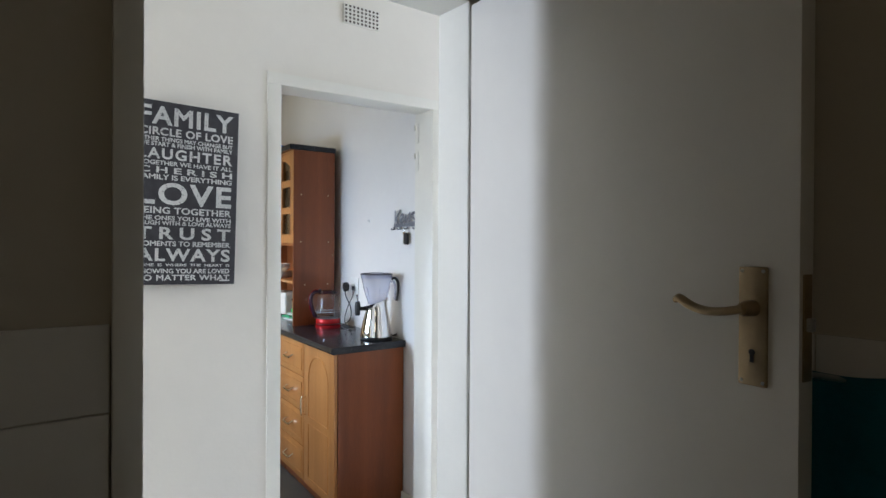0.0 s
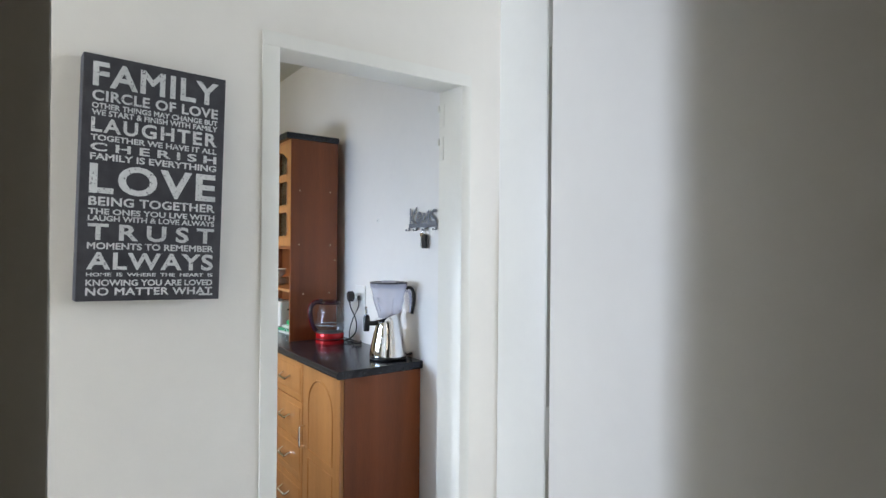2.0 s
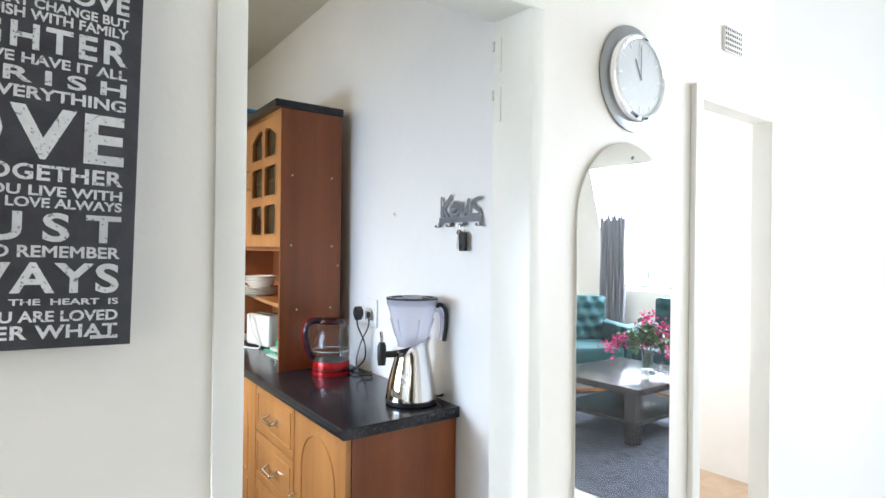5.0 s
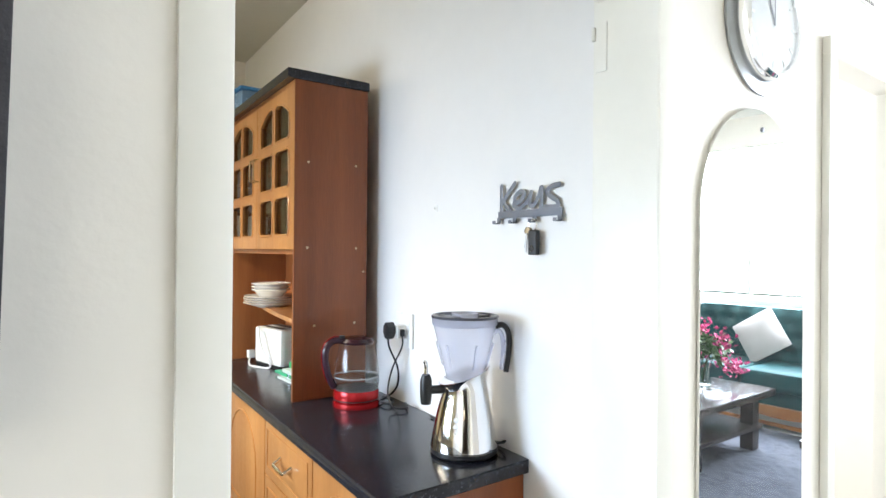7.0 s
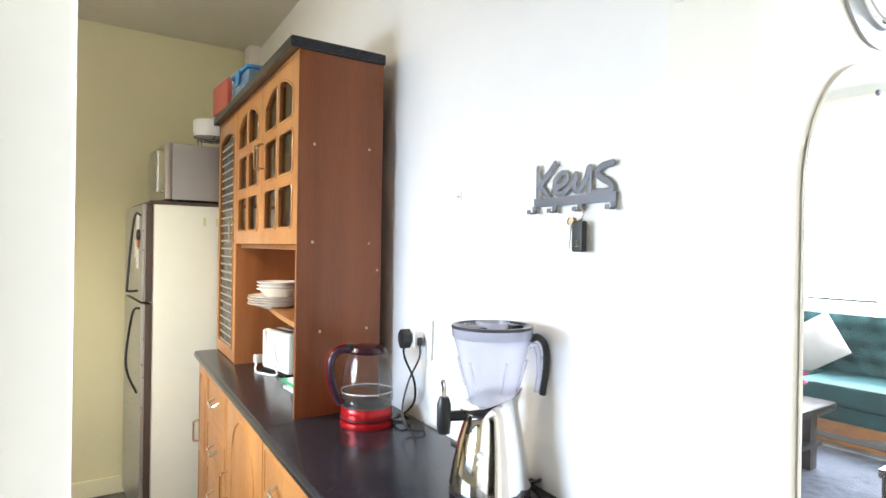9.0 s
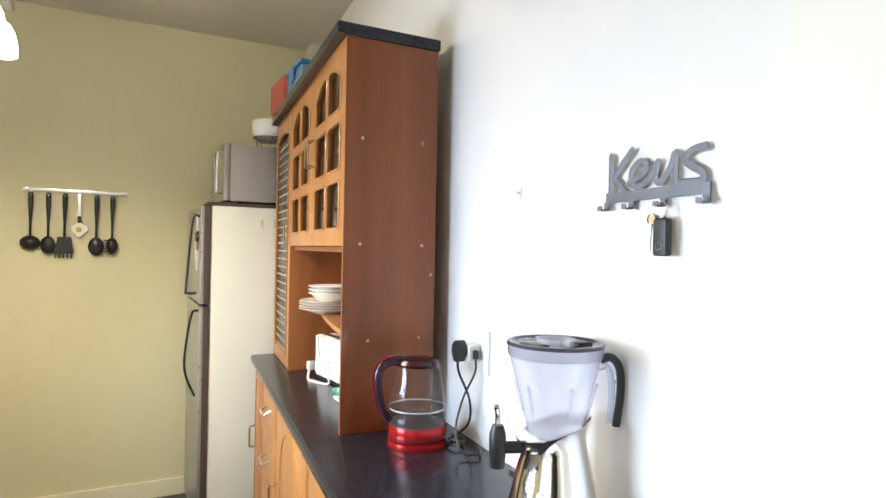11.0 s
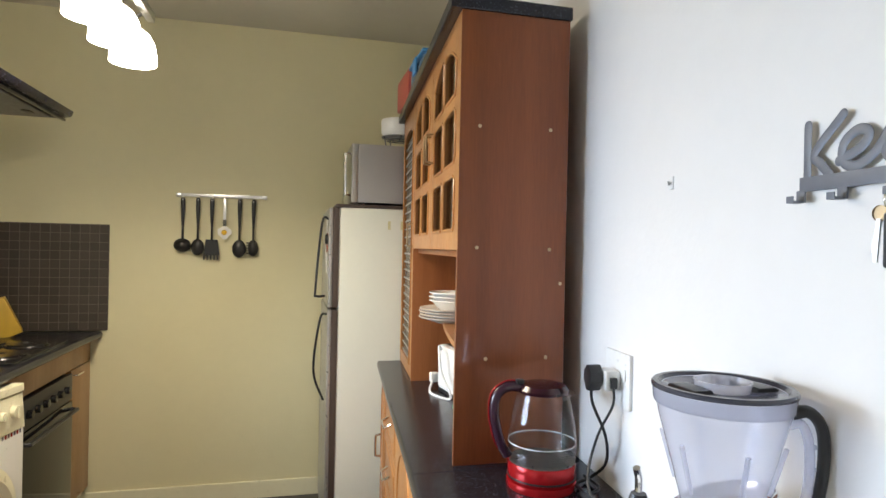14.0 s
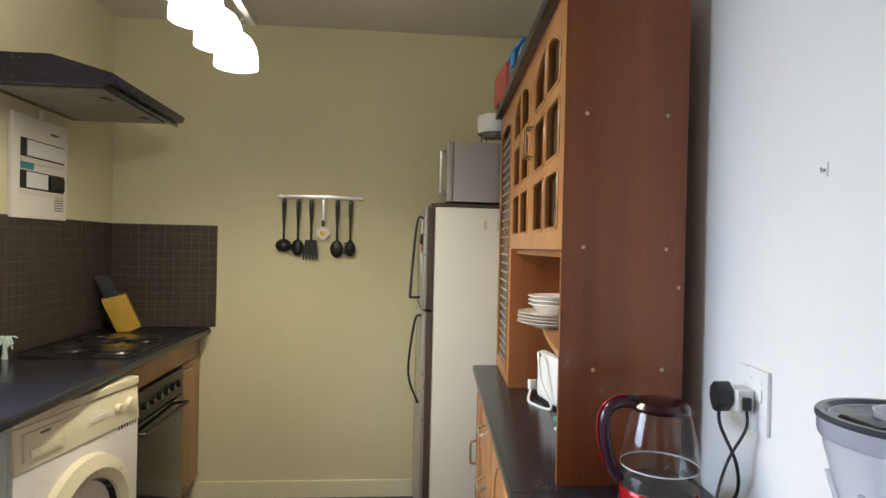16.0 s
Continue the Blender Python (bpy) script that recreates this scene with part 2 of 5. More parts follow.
def box(lo, hi, bevel=0.0, segments=2):
    bm = bmesh.new()
    box_into(bm, lo, hi)
    if bevel:
        bmesh.ops.bevel(bm, geom=bm.edges[:], offset=bevel, segments=segments, profile=0.7, affect="EDGES")
    return bm


def boxes(*pairs):
    bm = bmesh.new()
    for lo, hi in pairs:
        box_into(bm, lo, hi)
    return bm


def lathe(profile, steps=40, centre=(0, 0), sx=1.0, sy=1.0):
    """Turns (radius, z) pairs round the z axis."""
    bm = bmesh.new()
    rings = []
    for r, z in profile:
        if r < 1e-5:
            rings.append([bm.verts.new((centre[0], centre[1], z))])
        else:
            rings.append([bm.verts.new((centre[0] + sx * r * math.cos(2 * math.pi * i / steps), centre[1] + sy * r * math.sin(2 * math.pi * i / steps), z)) for i in range(steps)])
    for a, b in zip(rings, rings[1:]):
        for i in range(steps):
            k = (i + 1) % steps
            q = [a[i % len(a)], a[k % len(a)], b[k % len(b)], b[i % len(b)]]
            q = list(dict.fromkeys(q))
            if len(q) > 2:
                bm.faces.new(q)
    bmesh.ops.recalc_face_normals(bm, faces=bm.faces[:])
    return bm


def prism(points, depth, bevel=0.0):
    """A flat outline in x and z, given a thickness along y from 0 to depth."""
    bm = bmesh.new()
    f = bm.faces.new([bm.verts.new((x, 0, z)) for x, z in points])
    made = bmesh.ops.extrude_face_region(bm, geom=[f])["geom"]
    bmesh.ops.translate(bm, verts=[v for v in made if isinstance(v, bmesh.types.BMVert)], vec=(0, depth, 0))
    bmesh.ops.recalc_face_normals(bm, faces=bm.faces[:])
    if bevel:
        bmesh.ops.bevel(bm, geom=bm.edges[:], offset=bevel, segments=2, profile=0.7, affect="EDGES")
    return bm


def tube(points, radius, steps=10, smooth=4, flat=1.0):
    """A bent round bar through the points."""
    pts = [Vector(p) for p in points]
    if smooth and len(pts) > 2:
        fine = []
        ext = [2 * pts[0] - pts[1], *pts, 2 * pts[-1] - pts[-2]]
        for i in range(1, len(ext) - 2):
            p0, p1, p2, p3 = ext[i - 1:i + 3]
            for k in range(smooth):
                t = k / smooth
                fine.append(0.5 * ((2 * p1) + (p2 - p0) * t + (2 * p0 - 5 * p1 + 4 * p2 - p3) * t * t + (3 * p1 - p0 - 3 * p2 + p3) * t ** 3))
        pts = fine + [pts[-1]]
    bm = bmesh.new()
    rings, side = [], None
    for i, p in enumerate(pts):
        d = (pts[min(i + 1, len(pts) - 1)] - pts[max(i - 1, 0)]).normalized()
        if side is None:
            side = d.orthogonal().normalized()
        side = (side - d * side.dot(d)).normalized()
        up = d.cross(side)
        rings.append([bm.verts.new(p + side * radius * math.cos(2 * math.pi * k / steps) + up * radius * flat * math.sin(2 * math.pi * k / steps)) for k in range(steps)])
    for a, b in zip(rings, rings[1:]):
        for k in range(steps):
            bm.faces.new((a[k], a[(k + 1) % steps], b[(k + 1) % steps], b[k]))
    bm.faces.new(rings[0][::-1]), bm.faces.new(rings[-1])
    bmesh.ops.recalc_face_normals(bm, faces=bm.faces[:])
    return bm


def moved(bm, m):
    bmesh.ops.transform(bm, matrix=m, verts=bm.verts[:])
    return bm


def merged(*bms):
    out = bms[0]
    for b in bms[1:]:
        me = bpy.data.meshes.new("tmp")
        b.to_mesh(me)
        out.from_mesh(me)
        bpy.data.meshes.remove(me)
        b.free()
    return out


def mesh_of(name, bm, mat, smooth=0):
    me = bpy.data.meshes.new(name)
    bm.to_mesh(me)
    bm.free()
    if mat:
        me.materials.append(mat)
    if smooth:
        for p in me.polygons:
            p.use_smooth = True
        me.set_sharp_from_angle(angle=radians(smooth))
    return me


def part(name, bm, mat, parent=None, label="", smooth=35):
    ob = new(name, mesh_of(name, bm, mat, smooth))
    ob.parent = parent
    if label:
        ob["label"] = label
    return ob


def piece(name, mesh, parent, at=(0, 0, 0)):
    ob = new(name, mesh)
    ob.parent, ob.location = parent, at
    return ob


def thing(name, at, label, category, group="", rz=0.0):
    ob = new(name)
    ob.empty_display_size = 0.1
    ob.matrix_world = pose(*at, 0, 0, rz)
    return tagged(ob, label, category, group)


def structure(name, bm, mat, label, category, smooth=0):
    return tagged(part(name, bm, mat, smooth=smooth), label, category, kind="structure")


def wall_x(x0, x1, y0, y1, z1, openings):
    """A wall along x with openings (a, b, sill, head)."""
    bm, at = bmesh.new(), x0
    for a, b, s, h in sorted(openings):
        if a > at:
            box_into(bm, (at, y0, 0), (a, y1, z1))
        box_into(bm, (a, y0, h), (b, y1, z1))
        if s > 0:
            box_into(bm, (a, y0, 0), (b, y1, s))
        at = b
    box_into(bm, (at, y0, 0), (x1, y1, z1))
    return bm


def wall_y(x0, x1, y0, y1, z1, openings):
    bm = wall_x(y0, y1, -x1, -x0, z1, openings)
    return moved(bm, pose(0, 0, 0, 0, 0, 90))


def text_mesh(name, words, size, depth, spacing=1.0, bevel=0.0, shear=0.0):
    cu = bpy.data.curves.new(name, "FONT")
    cu.body, cu.size, cu.extrude, cu.space_character, cu.bevel_depth, cu.shear = words, size, depth / 2, spacing, bevel, shear
    cu.resolution_u = 4
    ob = bpy.data.objects.new(name, cu)
    scene.collection.objects.link(ob)
    me = bpy.data.meshes.new_from_object(ob.evaluated_get(bpy.context.evaluated_depsgraph_get()))
    bpy.data.objects.remove(ob)
    bpy.data.curves.remove(cu)
    bm = bmesh.new()
    bm.from_mesh(me)
    bpy.data.meshes.remove(me)
    return bm


def islands(bm):
    """Splits a mesh into its separate pieces."""
    left, out = set(bm.verts), []
    while left:
        todo, found = [left.pop()], []
        while todo:
            v = todo.pop()
            found.append(v)
            for e in v.link_edges:
                o = e.other_vert(v)
                if o in left:
                    left.discard(o)
                    todo.append(o)
        one, made = bmesh.new(), {}
        for v in found:
            made[v] = one.verts.new(v.co)
        for f in {f for v in found for f in v.link_faces}:
            one.faces.new([made[v] for v in f.verts])
        out.append(one)
    bm.free()
    return out


def fit_text(bm, x0, x1, z0, z1):
    """Stretches lettering to the rectangle in x and z, its face turned towards -y."""
    xs, ys = [v.co.x for v in bm.verts], [v.co.y for v in bm.verts]
    ax, ay = (x1 - x0) / (max(xs) - min(xs)), (z1 - z0) / (max(ys) - min(ys))
    mx, my = min(xs), min(ys)
    for v in bm.verts:
        v.co = (x0 + (v.co.x - mx) * ax, -v.co.z, z0 + (v.co.y - my) * ay)
    return bm


# ---- structure ----
HALL_Z, KIT_Z = 2.75, 2.61
SKEW = 0.0805      # the kitchen's cabinet wall runs a few degrees off the hall's square


def wall_line(y):
    """Where the cabinet wall stands at y."""
    return 1.742 + SKEW * (y - 2.6)


def skewed(ob):
    """Turns the faces of a thing that look at the cabinet wall to run along it."""
    for o in (ob, *ob.children_recursive):
        if o.type == "MESH":
            for v in o.data.vertices:
                v.co.x += SKEW * v.co.y
    return ob


structure("wall_sign_end", box((-2.2, 2.162, 0), (0.828, 2.27, HALL_Z)), CREAM, "cream painted plaster wall carrying the canvas sign", "wall")
structure("wall_mirror_side", wall_x(0.828, 7.0, 2.225, 2.27, HALL_Z, [(0.828, 1.588, 0, 2.03), (2.51, 3.13, 0, 1.985)]), CREAM, "cream painted plaster wall with two doorways", "wall")
east = structure("wall_kitchen_east", box((0, -0.335, 0), (0.115, 2.95, HALL_Z)), KEYPAINT, "off-white painted kitchen wall beside the cabinets", "wall")
east.location = (wall_line(2.6), 2.6, 0)
skewed(east)
structure("wall_kitchen_back", box((-0.52, 5.55, 0), (2.1, 5.67, HALL_Z)), OLIVE, "pale yellow-green painted kitchen end wall", "wall")
structure("wall_kitchen_west", wall_y(-0.52, -0.4, 2.265, 5.55, HALL_Z, [(2.9, 3.95, 0.95, 1.75)]), OLIVE, "pale yellow-green painted kitchen side wall with a window", "wall")
structure("ceiling_kitchen", box((-0.4, 2.265, KIT_Z), (2.02, 5.55, KIT_Z + 0.05)), CEILKITCHEN, "dull off-white painted kitchen ceiling", "ceiling")
structure("ceiling_hall", box((-2.2, -2.5, HALL_Z), (7.0, 6.0, HALL_Z + 0.08)), CEIL, "white painted ceiling of the hall and living room", "ceiling")
structure("floor_kitchen", box((-0.4, 2.262, -0.1), (2.02, 5.55, 0.0)), DARKFLOOR, "dark grey vinyl kitchen floor", "floor")
structure("floor_hall", box((-2.2, -2.5, -0.1), (7.0, 2.262, -0.006)), GROUT, "white tiled floor of the hall and living room", "floor")
structure("floor_bedroom", box((2.02, 2.262, -0.1), (6.0, 6.0, 0.0)), wood("pale_wood_floor", (0.45, 0.3, 0.18), (0.6, 0.43, 0.28), 0.35), "pale wooden bedroom floor", "floor")
structure("wall_bathroom_north", wall_x(-2.2, 1.12, 1.19, 1.29, HALL_Z, [(0.155, 0.998, 0, 2.07)]), BATHPAINT, "beige painted bathroom wall with a doorway", "wall")
structure("wall_bathroom_east", box((1.06, -2.5, 0), (1.18, 1.19, HALL_Z)), BATHPAINT, "beige painted bathroom side wall", "wall")
# the opening in this unseen wall is made up for the fill lamp
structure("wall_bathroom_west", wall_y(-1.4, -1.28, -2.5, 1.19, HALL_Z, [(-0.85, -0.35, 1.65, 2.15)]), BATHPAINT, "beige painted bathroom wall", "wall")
structure("wall_south", box((-2.2, -2.62, 0), (7.0, -2.5, HALL_Z)), CREAM, "cream painted outer wall", "wall")
structure("wall_hall_west", wall_y(-1.49, -1.37, 1.31, 2.225, HALL_Z, [(2.01, 2.215, 0.6, 2.15)]), CREAM, "cream painted wall at the end of the hall with a window", "wall")
structure("wall_living_east", wall_y(6.6, 6.72, -2.5, 2.225, HALL_Z, [(-1.25, 1.9, 0.95, 2.45)]), CREAM, "cream painted living room wall with a wide window", "wall")
structure("wall_bedroom_north", wall_x(1.9, 6.0, 5.4, 5.52, HALL_Z, [(2.2, 3.5, 1.0, 2.1)]), CREAM, "cream painted bedroom wall with a window", "wall")
structure("wall_bedroom_east", box((4.2, 2.27, 0), (4.32, 5.4, HALL_Z)), CREAM, "cream painted bedroom wall", "wall")
structure("ground", box((-60, -60, -0.6), (60, 60, -0.4)), material("dry_lawn", (0.09, 0.11, 0.05), 0.9, scale=1, vary=0.3), "dry lawn around the house", "ground")


def door_frame(name, a, b, head, y0, y1, flange, proud, mat, label, left=None):
    """A pressed steel frame: lining of the opening and a raised flange on both faces."""
    ob = thing(name, (0, 0, 0), label, "door frame")
    ob["kind"] = "structure"
    t = 0.03
    left = left or flange
    for n, lo, hi in (("jamb", (a - t, y0 - proud, 0), (a, y1 + 0.016, head + t)), ("jamb", (b, y0 - proud, 0), (b + t, y1 + 0.016, head + t)),
                      ("head", (a, y0 - proud, head), (b, y1 + 0.016, head + t))):
        part(n, box(lo, hi, 0.004), mat, ob)
    for ya, yb in ((y0 - proud - 0.002, y0 - 0.001), (y1 + 0.001, y1 + 0.018)):
        part("flange", box((a - left, ya, 0), (a - 0.0015, yb, head + 0.0015), 0.003), mat, ob)
        part("flange", box((b + 0.0015, ya, 0), (b + flange, yb, head + 0.0015), 0.003), mat, ob)
        part("flange", box((a - left, ya, head + 0.0015), (b + flange, yb, head + flange), 0.003), mat, ob)
    return ob


kitchen_frame = door_frame("door_frame_kitchen", 0.858, 1.557, 2.006, 2.225, 2.246, 0.045, 0.10, FRAMEPAINT, "cream painted steel door frame of the kitchen, without a door", 0.055)
for ob in kitchen_frame.children:      # the frame stands a little askew between its two walls
    for v in ob.data.vertices:
        v.co.y += 0.045 * (1.557 - v.co.x)
door_frame("door_frame_bedroom", 2.54, 3.10, 1.955, 2.225, 2.27, 0.052, 0.02, FRAMEPAINT, "cream painted steel door frame of the bedroom")
door_frame("door_frame_bathroom", 0.185, 0.968, 2.04, 1.19, 1.29, 0.052, 0.012, FRAMEPAINT, "cream painted steel door frame of the bathroom")


def skirting(name, lo, hi, mat=FRAMEPAINT):
    return structure(name, box(lo, hi, 0.006), mat, "cream painted skirting board", "baseboard")


skirting("baseboard_back", (-0.39, 5.532, 0), (1.78, 5.548, 0.095), CREAMENAMEL)
skirting("baseboard_east", (1.712, 2.35, 0), (1.724, 2.6, 0.09))


def window(name, lo, hi, axis, label):
    """A painted window of panes in a wall opening; axis is the one it faces along."""
    ob = thing(name, (0, 0, 0), label, "window")
    ob["kind"] = "structure"
    (x0, y0, z0), (x1, y1, z1) = lo, hi
    k = 1 if axis == "x" else 0
    span = (lo[k], hi[k])
    n = max(1, round((span[1] - span[0]) / 0.65))
    def bar(a, b, za, zb):
        p, q = [x0, y0, za], [x1, y1, zb]
        p[k], q[k] = a, b
        part("window_frame", box(p, q, 0.004), FRAMEPAINT, ob)
    bar(span[0], span[1], z0, z0 + 0.04), bar(span[0], span[1], z1 - 0.04, z1)
    for i in range(n + 1):
        c = span[0] + 0.02 + (span[1] - span[0] - 0.04) * i / n
        bar(c - 0.018, c + 0.018, z0 + 0.04, z1 - 0.04)
    p, q = list(lo), list(hi)
    mid = (lo[1 - k] + hi[1 - k]) / 2
    p[1 - k], q[1 - k] = mid - 0.002, mid + 0.002
    for i in range(n):
        p[k], q[k] = [span[0] + 0.038 + (span[1] - span[0] - 0.04) * j / n - (0.036 if j > i else 0) for j in (i, i + 1)]
        p[2], q[2] = z0 + 0.04, z1 - 0.04
        g = part("pane", box(p, q), WINDOWPANE, ob, smooth=0)
        g.visible_shadow = False
    return ob


window("window_living", (6.64, -1.25, 0.95), (6.69, 1.9, 2.45), "x", "wide cream framed living room window")
window("window_kitchen", (-0.51, 2.9, 0.95), (-0.47, 3.95, 1.75), "x", "cream framed kitchen window")
window("window_hall", (-1.46, 2.01, 0.6), (-1.42, 2.215, 2.15), "x", "cream framed window at the end of the hall")
window("window_bedroom", (2.2, 5.44, 1.0), (3.5, 5.49, 2.1), "y", "cream framed bedroom window")
# unseen window, added only to house the bathroom's fill
window("window_bathroom", (-1.37, -0.85, 1.65), (-1.33, -0.35, 2.15), "x", "small cream framed window, unseen, added to hold the bathroom fill light")

# ---- kitchen cabinets ----
CT = 0.887          # height of the worktop on the cabinet side
HX, HB = 1.478, 1.76  # front and back of the hutch


def bar_handle(parent, a, b, out, radius=0.004, mat=None):
    """A bowed bar pull from a to b, standing out by the vector out."""
    a, b, o = Vector(a), Vector(b), Vector(out)
    d = (b - a) * 0.12
    return part("handle", tube([a, a + o * 0.8 + d * 0.3, a + o + d, b + o - d, b + o * 0.8 - d * 0.3, b], radius, 10, 4), mat or CHROME, parent, "bowed chrome handle")


def arch_groove(y0, y1, z0, z1, x, r=0.0035, arch=True):
    """A raised bead round a door panel on a face that looks towards -x."""
    pts = []
    if arch:
        w, c = (y1 - y0) / 2, (y0 + y1) / 2
        pts = [(x, y0, z0), (x, y0, z1 - w * 0.9)] + [(x, c - w * math.cos(t), z1 - w * 0.9 + w * 0.9 * math.sin(t)) for t in [math.pi * k / 10 for k in range(1, 10)]] + [(x, y1, z1 - w * 0.9), (x, y1, z0), (x, y0, z0)]
    else:
        pts = [(x, y0, z0), (x, y0, z1), (x, y1, z1), (x, y1, z0), (x, y0, z0)]
    return tube(pts, r, 6, 0)


def base_unit(name, y0, y1, x0, columns, label):
    """Base cabinet: carcass, plinth and columns of doors ('d') or drawers ('w') along y."""
    ob = thing(name, (x0, y0, 0), label, "cabinet", "kitchen base cabinets")
    w, d, h = y1 - y0, wall_line(y0) - 0.008 - x0, CT - 0.034
    for n, lo, hi in (("side_panel", (0.02, 0.0, 0.08), (d, 0.018, h)), ("side_panel", (0.02, w - 0.018, 0.08), (d, w, h)), ("back_panel", (d - 0.012, 0.018, 0.08), (d, w - 0.018, h)),
                      ("bottom_panel", (0.02, 0.018, 0.08), (d - 0.012, w - 0.018, 0.096)), ("top_panel", (0.02, 0.018, h - 0.018), (d - 0.012, w - 0.018, h))):
        part(n, box(lo, hi), WOODSIDE, ob, "reddish cherry veneer panel", smooth=0)
    part("plinth", box((0.05, 0.0, 0.0), (0.066, w, 0.08), 0.002), WOODSIDE, ob)
    part("side_base", box((0.066, 0.0, 0.0), (d, 0.018, 0.08)), WOODSIDE, ob)
    for a, b, kind in columns:
        a, b = a * w, b * w
        if kind == "d":
            door = part("door", box((0.0, a + 0.002, 0.085), (0.019, b - 0.002, h - 0.002), 0.005), WOODDOOR, ob, "honey coloured door with an arched panel")
            m = (b - a) * 0.18
            mid = h * 0.52
            part("panel_moulding", arch_groove(a + m, b - m, mid + 0.02, h - 0.05, 0.0, 0.0045), WOODDOOR, door)
            part("panel_moulding", arch_groove(a + m, b - m, 0.13, mid - 0.02, 0.0, arch=False), WOODDOOR, door)
            bar_handle(door, (0, b - 0.03, h * 0.66), (0, b - 0.03, h * 0.66 - 0.1), (-0.026, 0, 0), 0.0055)
        else:
            n = 4
            for i in range(n):
                z0, z1 = 0.085 + (h - 0.087) * i / n, 0.085 + (h - 0.087) * (i + 1) / n
                dr = part("drawer", box((0.0, a + 0.002, z0 + 0.002), (0.019, b - 0.002, z1 - 0.002), 0.005), WOODDOOR, ob, "honey coloured drawer front")
                part("panel_moulding", arch_groove(a + 0.035, b - 0.035, z0 + 0.035, z1 - 0.035, 0.0, 0.003, False), WOODDOOR, dr)
                c, z = (a + b) / 2, (z0 + z1) / 2
                bar_handle(dr, (0, c - 0.05, z + 0.005), (0, c + 0.05, z + 0.005), (-0.026, 0, -0.014), 0.0055)
    return skewed(ob)


base_unit("base_cabinet", 2.615, 3.485, 1.325, [(0.0, 0.488, "d"), (0.488, 1.0, "w")], "cherry and honey wood base cabinet with a door and drawers")
base_unit("base_cabinet", 3.49, 4.79, 1.396, [(0.0, 0.43, "d"), (0.43, 0.8, "w"), (0.8, 1.0, "d")], "cherry and honey wood base cabinet below the hutch")


def worktop(y0, y1, x0, x1, label, top=CT):
    ob = thing("worktop", (x0, y0, top - 0.034), label, "worktop", "kitchen worktops")
    bm = box((0, 0, 0), (x1 - x0, y1 - y0, 0.034))
    edges = [e for e in bm.edges if all(v.co.x < 1e-4 for v in e.verts) and abs(e.verts[0].co.y - e.verts[1].co.y) > 0.1]
    bmesh.ops.bevel(bm, geom=edges, offset=0.012, segments=4, profile=0.5, affect="EDGES")
    part("slab", bm, COUNTER, ob)
    part("end_strip", box((0.008, -0.0025, 0.003), (x1 - x0 - 0.002, -0.0005, 0.031), 0.0008), COUNTER, ob, "black speckled end strip")
    part("support_rail", box((0.04, 0.02, -0.012), (0.06, y1 - y0 - 0.02, -0.0005)), WOODSIDE, ob)
    return skewed(ob)


worktop(2.60, 3.424, 1.30, wall_line(2.6) - 0.004, "black speckled laminate worktop with worn edges")
worktop(3.427, 4.80, 1.368, wall_line(3.427) - 0.004, "black speckled laminate worktop under the hutch")


def arched_outline(y0, y1, z0, z1, rise, r=0.012):
    """Corner points of an opening whose top is a rounded slope: rise = (left, right) drop of the upper corners."""
    pts = [(y0 + r, z0), (y1 - r, z0), (y1, z0 + r)]
    for k in range(0, 9):
        t = k / 8
        y = y1 + (y0 - y1) * t
        drop = rise[1] * (1 - t) ** 2.2 + rise[0] * t ** 2.2
        z = z1 - drop
        if k == 0:
            y, z = y1, z - (r if rise[1] == 0 else 0)
        if k == 8:
            y, z = y0, z - (r if rise[0] == 0 else 0)
        pts.append((y, z))
    pts.append((y0, z0 + r))
    return pts


def holed_panel(w, h, holes, thick):
    """A door leaf in y and z with holes (lists of points) cut through."""
    bm = bmesh.new()
    edges = []
    for loop in [[(0, 0), (w, 0), (w, h), (0, h)], *holes]:
        vs = [bm.verts.new((0, y, z)) for y, z in loop]
        edges += [bm.edges.new((vs[i], vs[(i + 1) % len(vs)])) for i in range(len(vs))]
    bmesh.ops.triangle_fill(bm, edges=edges, use_beauty=True, use_dissolve=False)
    def inside(p, loop):
        hit = False
        for i in range(len(loop)):
            (ay, az), (by, bz) = loop[i], loop[i - 1]
            if (az > p[1]) != (bz > p[1]) and p[0] < (by - ay) * (p[1] - az) / (bz - az) + ay:
                hit = not hit
        return hit
    gone = []
    for f in bm.faces:
        c = f.calc_center_median()
        if any(inside((c.y, c.z), hole) for hole in holes):
            gone.append(f)
    bmesh.ops.delete(bm, geom=gone, context="FACES_ONLY")
    made = bmesh.ops.extrude_face_region(bm, geom=bm.faces[:])["geom"]
    bmesh.ops.translate(bm, verts=[v for v in made if isinstance(v, bmesh.types.BMVert)], vec=(thick, 0, 0))
    bmesh.ops.recalc_face_normals(bm, faces=bm.faces[:])
    return bm


def bead(points, x, r, mat, parent):
    loop = [(x, y, z) for y, z in points]
    return part("moulding", tube(loop + [loop[0]], r, 6, 0), mat, parent)


